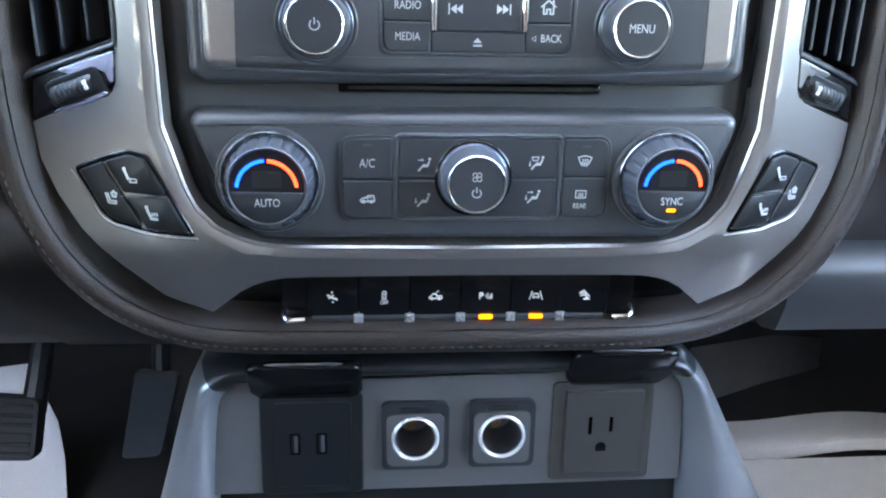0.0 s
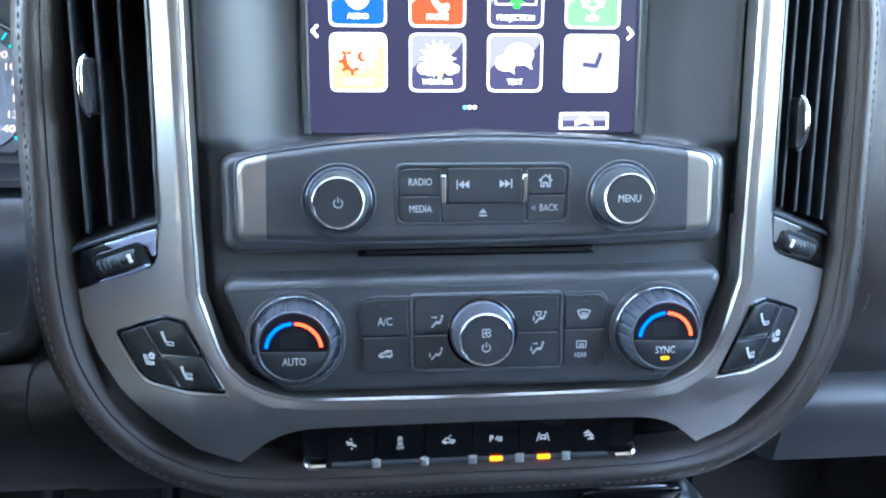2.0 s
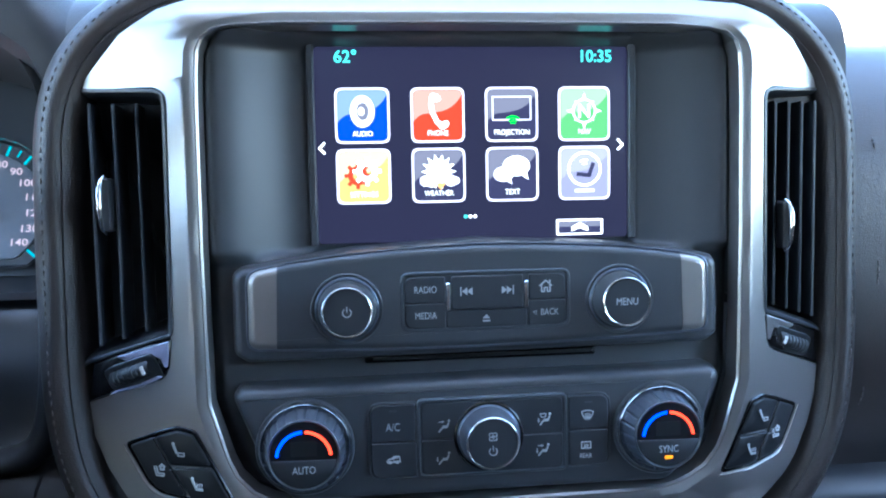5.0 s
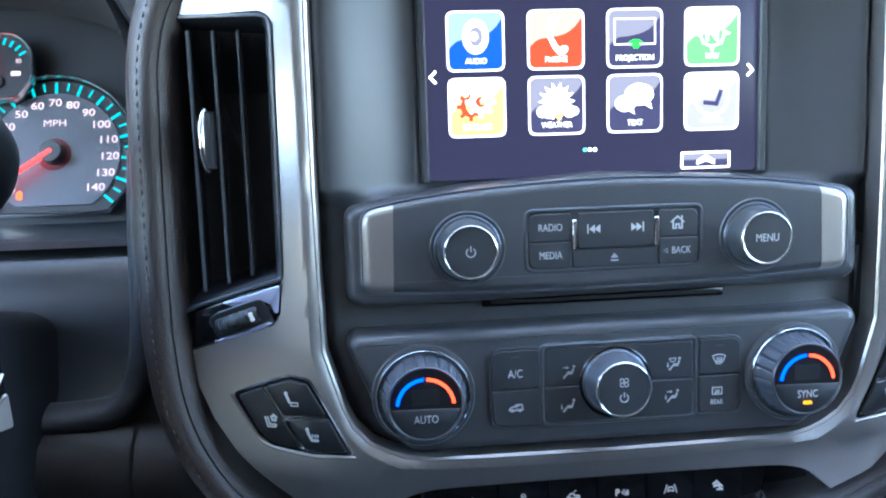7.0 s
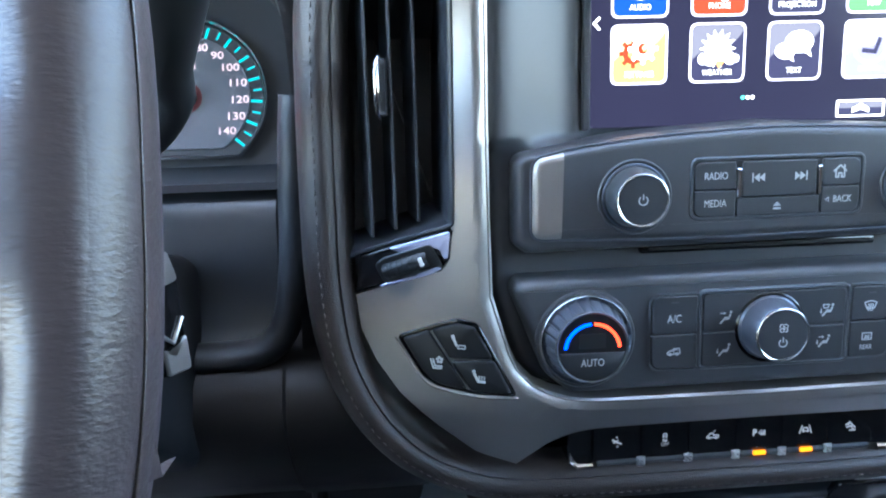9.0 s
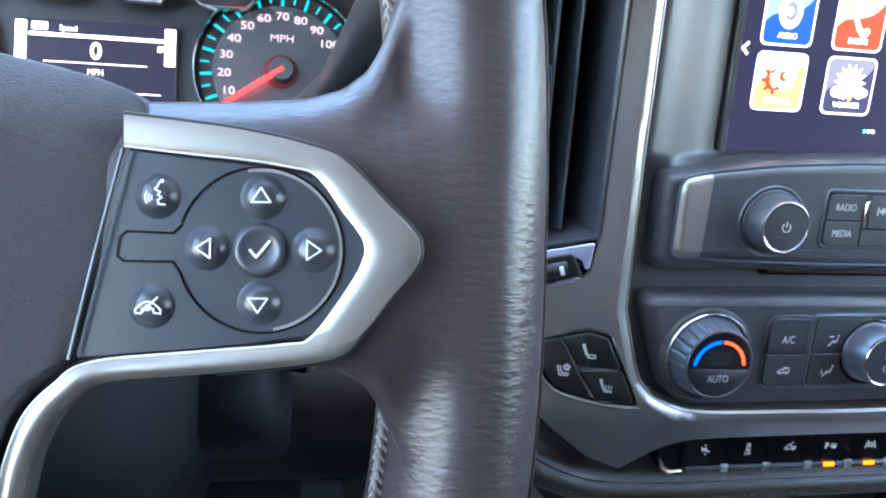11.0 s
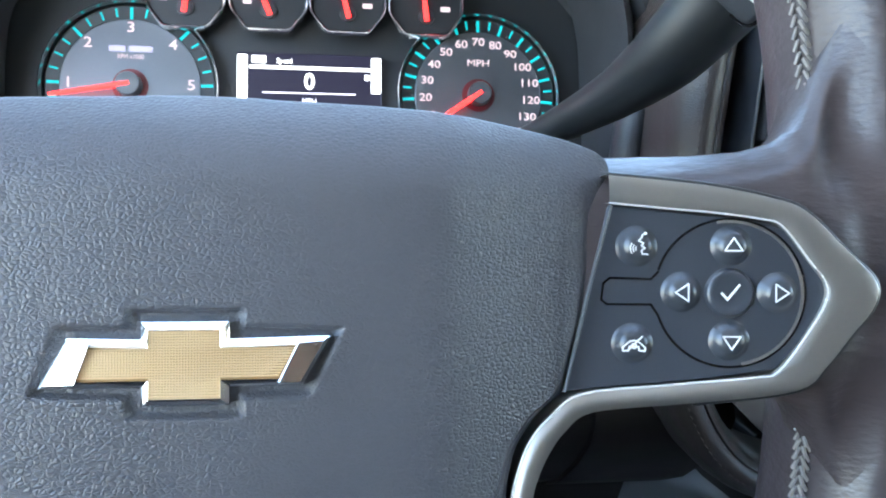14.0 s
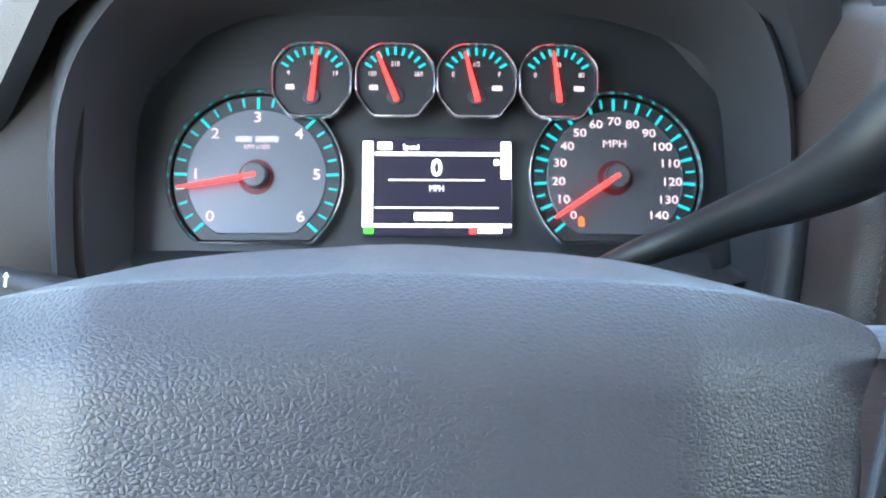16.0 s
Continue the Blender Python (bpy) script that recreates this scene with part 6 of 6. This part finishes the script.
for v0, v1 in ((46, 118), (-20, -76)):
    m = 24
    for k in range(m):
        v = v0 + (v1 - v0) * k / m
        slope = math.degrees(math.atan2(edge_u(v - 1) - edge_u(v + 1), 2))
        for q in (-1, 1):
            ob = new("stitch", STITCH)
            ob.parent = rim_ob
            ob.matrix_basis = shift(edge_u(v) + 0.2, v, -17.0 + 1.7 * q, slope + 32 * q)

# ---- column, lever, key, stalk ----
col = thing("steering_column", WHEEL, "dark plastic steering column shroud", "steering column")
secs = []
for n, w, h, c in ((-34, 34, 24, -20), (-60, 48, 34, -24), (-110, 72, 50, -30), (-200, 84, 68, -40), (-300, 90, 92, -56), (-360, 92, 100, -62)):
    secs.append([(w * math.copysign(abs(math.cos(a)) ** 0.6, math.cos(a)), c + h * math.copysign(abs(math.sin(a)) ** 0.6, math.sin(a)), n) for a in [2 * math.pi * k / 40 for k in range(40)]])
part("shroud", Shape().loft(secs, True, True, True), SHROUD, col)
box = []
for n, u0, u1, v0, v1 in ((-205, 72, 104, -62, -8), (-214, 60, 116, -74, 4), (-232, 50, 124, -86, 12), (-300, 40, 126, -110, 14), (-345, 40, 122, -120, 10)):
    box.append([(a, b, n) for a, b in rect(u0, v0, u1, v1, 14, 6)])
part("ignition_housing", Shape().loft(box, True, True, True), SHROUD, col, "black housing round the lock", angle=60)
lockm = shift(104, -14, -222) @ pose(0, 0, 0, 0, 72, 0)
part("ignition_lock", Shape().lathe([(17, -12), (17, 6), (15, 9), (9, 9.5), (8, 7)], 0, 0, 36, base=True), STEEL, col, "bare metal ignition lock", lockm)

lever = thing("shift_lever", WORLD, "curved black column shift lever with a fat grip", "gear lever")
LP = smooth([(-341, 490, 590), (-321, 469, 611), (-300, 447, 630), (-286, 419, 649), (-280, 386, 666), (-272, 359, 686), (-261, 338, 713), (-251, 316, 741), (-243, 295, 768)], 5)
LR = [float(np.interp(k, [0, 5, 10, 15, 20, 25, 30, 35, 40], [6, 7, 8, 9.4, 11, 14, 16, 16.5, 11])) for k in range(len(LP))]
part("grip", Shape().tube(LP, LR, 28), BLACK, lever, "smooth black grip", angle=70)
along = Vector((0.27, -0.59, 0.76)).normalized()
out = Vector((-0.45, -0.75, -0.10))
out = (out - along * out.dot(along)).normalized()
side = along.cross(out)
here = Vector((-0.261, 0.338, 0.713)) + along * 0.016 + out * 0.0135
PADM = Matrix(((side.x, along.x, out.x, here.x), (side.y, along.y, out.y, here.y), (side.z, along.z, out.z, here.z), (0, 0, 0, 1)))
part("pad_groove", Shape().plate(rect(-14.5, -18.5, 14.5, 18.5, 5), [(0, -9), (0, 1.0), (0.4, 1.4)]), GLOSS, lever, "", PADM)
tp = part("thumb_pad", Shape().plate(rect(-13.2, -17, 13.2, 17, 4), [(0, -6), (0, 1.8), (0.8, 2.6), (2, 2.9)]), BUTTON, lever, "grey thumb pad", PADM)
part("pad_mark", Shape().line([(-10.5, -8), (-6.5, -8)], 1.3, 2.7, 3.1).line([(-8.5, -10), (-8.5, -6)], 1.3, 2.7, 3.1), WHITE, tp)
part("pad_mark", Shape().line([(-1.2, -10), (1.2, -5)], 0.7, 2.7, 3.1), WHITE, tp)
part("pad_mark", Shape().line([(6.5, -8), (10.5, -8)], 1.5, 2.7, 3.1), WHITE, tp)

keyt = thing("ignition_key", pose(-0.302, 0.400, 0.588), "black and chrome car key in the ignition", "key")
part("blade_head", Shape().plate(rect(-9, -8, 9, 8, 3), [(0, -2.5), (0, 1.8), (0.6, 2.5)]), BLACK, keyt, "", pose(-0.008, 0.008, 0, 90, 0, 60))
fob = part("fob", Shape().plate(soft_poly([(-9, -66), (8, -68), (10, -16), (5, -6), (-6, -6), (-10, -16)], 4), [(0, -6), (0.0, 3.6), (1.2, 5.4), (3, 6)]), GLOSS, keyt, "black fob", pose(0.001, -0.004, 0.0, 86, 0, 62))
part("fob_trim", Shape().tube([(-8, -44, 6.2), (-2, -50, 6.6), (7, -40, 6.2)], 1.2, 8), CAPS, fob, "chrome trim")
part("fob_top", Shape().plate(soft_poly([(-9, -22), (9, -22), (5, -6.5), (-6, -6.5)], 2.5), [(0, 3), (0, 6.2), (1.2, 7)]), CAPS, fob, "chrome cap")
part("fob_foot", Shape().plate(soft_poly([(-8, -65), (7.4, -67), (8, -48), (-2, -56), (-8.4, -50)], 2), [(0, 3), (0, 6.2), (1, 7)]), CAPS, fob, "chrome foot")
part("key_ring", Shape().tube([(10 * math.cos(a), 10 * math.sin(a), 0) for a in [2 * math.pi * k / 28 for k in range(28)]], 0.9, 8, closed=True), STEEL, keyt, "steel ring", pose(-0.004, -0.004, -0.008, 90, 0, 20))
tag = thing("key_tag", pose(-0.318, 0.381, 0.561), "white laminated key tag hanging from the key ring", "tag")
part("card", Shape().plate(rect(-19, -28.5, 19, 28.5, 2), [(0, -0.4), (0, 0.3), (0.2, 0.5)]), CARD, tag, "", pose(0, 0, 0, 70, 2, 6))
part("eyelet", Shape().lathe([(3.4, -0.6), (3.4, 1.0), (1.6, 1.0)], -2, 22, 20), BLACK, tag, "", pose(0, 0, 0, 70, 2, 6))
part("eyelet", Shape().lathe([(3.0, -0.6), (3.0, 0.9), (1.4, 0.9)], -2, -20, 20), STEEL, tag, "", pose(0, 0, 0, 70, 2, 6))

stalk = thing("turn_signal_stalk", WORLD, "black turn signal stalk with white symbols on its end", "stalk")
part("arm", Shape().tube([(-500, 452, 588), (-560, 447, 594), (-612, 442, 604), (-645, 438, 610)], [9, 10, 13, 12], 16, flat=0.8), BLACK, stalk)
icon("arrow_up", 0, 0, 0, 2.0, WHITE, stalk).matrix_basis = pose(-0.608, 0.4315, 0.6125, 62, 0, 0)

# ---- instrument cluster ----
clu = thing("instrument_cluster", CLUSTER, "lit instrument cluster with two large dials and four small gauges", "instruments")
part("backing", Shape().plate(soft_poly([(-180, -54), (180, -54), (184, 42), (132, 104), (-132, 104), (-184, 42)], [14, 14, 60, 70, 70, 60], 12), [(0, -12), (0, -6), (1, -5)]), DIALDARK, clu)
part("surround", Shape().loft([[(u, v, n) for u, v in inset(soft_poly([(-176, -52), (176, -52), (180, 40), (128, 100), (-128, 100), (-180, 40)], [14, 14, 60, 70, 70, 60], 12), d)] for d, n in ((-10, 16), (-4, 6), (0, -5))]), ARCH, clu, angle=70)


def cut_circle(r, low, seg=64):
    a0 = math.asin(max(-1, low / r))
    return [(r * math.cos(a0 + (math.pi - 2 * a0) * k / seg), r * math.sin(a0 + (math.pi - 2 * a0) * k / seg)) for k in range(seg + 1)]


BIG_MARK = Shape().line([(40.8, 0), (47.0, 0)], 1.7, -0.6, -0.2).mesh("mark", L_TICK)
SMALL_MARK = Shape().line([(42.6, 0), (47.0, 0)], 1.2, -0.6, -0.2).mesh("mark", L_TICK)
GAUGE_MARK = Shape().line([(16.6, 0), (20.2, 0)], 1.5, 1.3, 1.7).mesh("mark", L_TICK)


def dial(u, v, kind):
    d = part("dial", Shape().plate(cut_circle(48.5, -37), [(0, -6), (0, -1.0), (0.4, -0.6)]), DIALDARK, clu, "black scale with cyan marks", shift(u, v))
    part("dial_face", Shape().plate(cut_circle(40, -33), [(0, -1), (0, 0.4), (0.4, 0.7)]), DIAL, d, "textured grey face")
    co = cut_circle(49.6, -38)
    part("chrome_ring", Shape().loft([[(a * s, b * s, n) for a, b in co] for s, n in ((1.0, -2), (1.006, 4), (1.014, 5), (1.03, 4.2), (1.036, -4))]), DARKRING, d, "thin chrome ring", angle=60)
    count = 24 if kind == "tach" else 28
    for k in range(count + 1):
        a = radians(222 - 264 * k / count)
        big = k % 4 == 0 if kind == "tach" else k % 2 == 0
        ob = new("mark", BIG_MARK if big else SMALL_MARK)
        ob.parent = d
        ob.matrix_basis = pose(0, 0, 0, 0, 0, math.degrees(a))
    nums = 6 if kind == "tach" else 14
    for k in range(nums + 1):
        a = radians(222 - 264 * k / nums)
        rr = 35.0 if kind == "tach" else 33.4
        letter(str(k if kind == "tach" else 10 * k), rr * math.cos(a), rr * math.sin(a), 0.9, 6.4 if kind == "tach" else 5.0, L_NUM, d, 1.2, 0.06)
    if kind == "tach":
        letter("RPM x1000", 0, 17.5, 0.9, 2.8, L_NUM, d)
        for a, b in ((-12.5, -3), (-1, 12.5)):
            part("badge_bar", Shape().plate(rect(a, 20.5, b, 24, 0.5), [(0, 0.5), (0, 1.0)]), L_LILAC, d, "pale badge bar")
    else:
        letter("MPH", 0, 20, 0.9, 4.6, L_NUM, d, 1.15)
        part("warning_lamp", Shape().plate(soft_poly([(-22, -28.5), (-18.5, -28.5), (-18.5, -24.5), (-20.2, -22.5), (-22, -24.5)], 0.6), [(0, 0.5), (0, 1.0)]), L_WARN, d, "lit red-orange warning lamp")
    ang = radians(190 if kind == "tach" else 214)
    c, s = math.cos(ang), math.sin(ang)
    part("needle", Shape().loft([[(x * c - y * s, x * s + y * c, z) for y, z in ((-w, 7.4), (-w * 0.6, 9.6), (w * 0.6, 9.6), (w, 7.4))] for x, w in ((-1, 1.7), (6, 1.7), (36, 1.2), (44, 0.8))], True, True, True), L_NEEDLE, d, "glowing red needle")
    # this ring's red colour stands for the glow round the hub
    part("hub_ring", Shape().lathe([(10.5, 0.5), (10.2, 0.95), (6, 1.0)], 0, 0, 40), HUBRED, d, "dark red ring painted as the glow round the hub")
    part("needle_hub", Shape().lathe([(7.2, 0.5), (7.0, 8.2), (6.4, 9.0), (0.5, 9.1)], 0, 0, 40), KNOB_D, d)
    return d


dial(-104.5, 0.5, "tach")
dial(104.5, 1.0, "speed")
for u, texts, ang in ((-72.5, ("9", "14", "19"), 84), (-24.2, ("100", "210", "260"), 112), (23.0, ("E", "1/2", "F"), 104), (70.8, ("0", "40", "80"), 96)):
    low = (-19.5)
    out = soft_poly([(-13, -20.5), (13, -20.5), (22.5, -8), (22.8, 10), (13, 22.4), (-13, 22.4), (-22.8, 10), (-22.5, -8)], [6, 6, 13, 14, 16, 16, 14, 13])
    d = part("small_gauge", Shape().plate(inset(out, 1), [(0, -5), (0, 1.0), (0.4, 1.4)]), DIALDARK, clu, "small black gauge", shift(u, 55.6, 6))
    part("chrome_ring", Shape().loft([[(a, b, n) for a, b in inset(out, e)] for e, n in ((0.9, 0), (0.6, 4), (0.1, 4.6), (-0.5, 3.8), (-0.7, -3))]), DARKRING, d, "thin chrome ring", angle=60)
    for k in range(9):
        ob = new("mark", GAUGE_MARK)
        ob.parent = d
        ob.matrix_basis = pose(0, 0, 0, 0, 0, 148 - 116 * k / 8)
    for q, tx in zip((-13.5, 0, 13.5), texts):
        letter(tx, q, 4.5 if q else 10.5, 1.6, 3.0, L_NUM, d)
    part("symbol", Shape().plate(rect(-15 if u < 0 else 9, -5, -10 if u < 0 else 15, -2, 0.6), [(0, 1.2), (0, 1.6)]), L_NUM, d)
    c, s = math.cos(radians(ang)), math.sin(radians(ang))
    part("needle", Shape().loft([[(x * c - y * s, -9 + x * s + y * c, z) for y, z in ((-w, 3.8), (w, 3.8), (w * 0.5, 5), (-w * 0.5, 5))] for x, w in ((-3, 1.5), (4, 1.5), (27, 0.9))], True, True, True), L_NEEDLE, d, "glowing red needle")
    part("needle_hub", Shape().lathe([(5.0, 1), (4.8, 3.2), (0.5, 3.6)], 0, -9, 28), BUTTON, d)
disp = part("display", Shape().plate(rect(-43.5, -33, 44, 23.5, 2), [(0, -5), (0, 0), (0.5, 0.4)]), DISPLAY, clu, "lit driver display")
for u0, v0, u1, v1, m in ((-43, -27, -37, 22, L_WHITE), (37.5, 0, 43.5, 22, L_WHITE), (-36, 13.6, 37, 15.6, L_WHITE), (-43, -28.6, 43.5, -26.6, L_WHITE), (-28, -1.2, 28, -0.5, L_RIM), (-36, -17.5, 36, -16.8, L_RIM),
                          (-13, -24.5, 9, -20, L_WHITE), (-42, -32.4, -36.5, -28.8, L_GREENB), (19, -32.4, 23, -29.2, L_NEEDLE), (24, -32, 38, -29.4, L_WHITE), (-34.5, 17, -26, 21.5, L_WHITE), (33.5, 8, 36.5, 11.5, L_WHITE)):
    part("display_bar", Shape().plate(rect(u0, v0, u1, v1, min(0.8, (v1 - v0) / 2.2)), [(0, 0.2), (0, 0.6)]), m, disp)
letter("Speed", -15, 18.6, 0.6, 3.4, L_WHITE, disp)
letter("0", 0, 6.0, 0.6, 10.0, L_WHITE, disp, 0.95, 0.3)
letter("MPH", 0, -6.0, 0.6, 3.8, L_RIM, disp)

# ---- footwell ----
def slanted(corners, thick):
    """A plate through four corners in the cab, given round from the upper left, thickened forward."""
    s = Shape()
    q = [Vector(c) for c in corners]
    ring = []
    for k in range(4):
        a, b, c = q[k - 1], q[k], q[(k + 1) % 4]
        r = min((a - b).length, (c - b).length) * 0.16
        p0, p1 = b + (a - b).normalized() * r, b + (c - b).normalized() * r
        ring += [tuple((1 - t) ** 2 * p0 + 2 * t * (1 - t) * b + t * t * p1) for t in (0, 0.25, 0.5, 0.75, 1)]
    mid = sum((Vector(p) for p in ring), Vector()) / len(ring)
    small = [tuple(mid + (Vector(p) - mid) * 0.965 + Vector((0, -thick * 0.25, thick * 0.1))) for p in ring]
    s.loft([[(x, y + thick, z - thick * 0.4) for x, y, z in ring], ring, small], True, True, True)
    return s


ACC = [(-283, 730, 202), (-241, 730, 196), (-244, 650, 159), (-281, 650, 157)]
BRK = [(-463, 720, 186), (-373, 720, 177), (-372, 680, 133), (-463, 680, 136)]
brake = thing("brake_pedal", WORLD, "black ribbed rubber brake pedal on a grey steel arm", "pedal")
bp = part("pad", slanted(BRK, 12), RUBBER, brake)
for k in range(6):
    t = 0.12 + 0.152 * k
    a = [BRK[0][m] + (BRK[3][m] - BRK[0][m]) * t for m in range(3)]
    b = [BRK[1][m] + (BRK[2][m] - BRK[1][m]) * t for m in range(3)]
    part("rib", Shape().tube([(a[0] + 6, a[1] - 3, a[2] + 1), (b[0] - 6, b[1] - 3, b[2] + 1)], 2.4, 8), RUBBER, bp)
part("arm", Shape().tube([(-385, 722, 160), (-380, 810, 260), (-378, 900, 400), (-378, 960, 620)], [12, 11, 11, 12], 10), BLACK, brake)
part("bracket", Shape().box((-22, -60, -5), (22, 60, 5), 4), STEEL, brake, "", pose(-0.378, 0.985, 0.60, 80, 0, 0))
accel = thing("accelerator_pedal", WORLD, "flat dark grey accelerator pedal beside the console", "pedal")
part("pad", slanted(ACC, 10), KNOB_D, accel)
part("arm", Shape().tube([((ACC[0][0] + ACC[1][0]) / 2, ACC[0][1] + 12, ACC[0][2] - 10), (-262, 830, 400), (-255, 930, 520)], 9, 10), BLACK, accel)
mats = thing("floor_mat", pose(0.5, 0.56, 0.004), "white paper mat on the passenger floor", "floor mat", "paper mats")
part("sheet", Shape().loft([[(x, y + 4 * math.sin(x * 0.02), z + 3 * math.sin(x * 0.021 + y * 0.013)) for x in np.linspace(-240, 300, 28)] for y, z in ((-300, 4), (-100, 5), (100, 6), (200, 7), (228, 6), (240, 4))], False), PAPER, mats, angle=60)
part("fold", Shape().loft([[(x, y + 4 * math.sin(x * 0.02), z + 3 * math.sin(x * 0.021)) for x in np.linspace(-240, 300, 28)] for y, z in ((246, 3), (244, 22), (250, 26), (280, 20), (312, 14))], False), PAPER, mats, angle=60)
mat_d = thing("floor_mat", pose(0, 0, 0), "white paper mat on the driver's floor", "floor mat", "paper mats")
part("sheet", Shape().loft([[(x0 + (x1 - x0) * t, y, z + 4 * math.sin(t * 9 + y * 0.02)) for t in np.linspace(0, 1, 20)] for y, z, x0, x1 in ((560, 10, -700, -345), (700, 12, -700, -370), (754, 20, -700, -386), (800, 40, -700, -400), (830, 66, -700, -413), (850, 82, -700, -430), (872, 118, -700, -432))], False), PAPER, mat_d, angle=60)
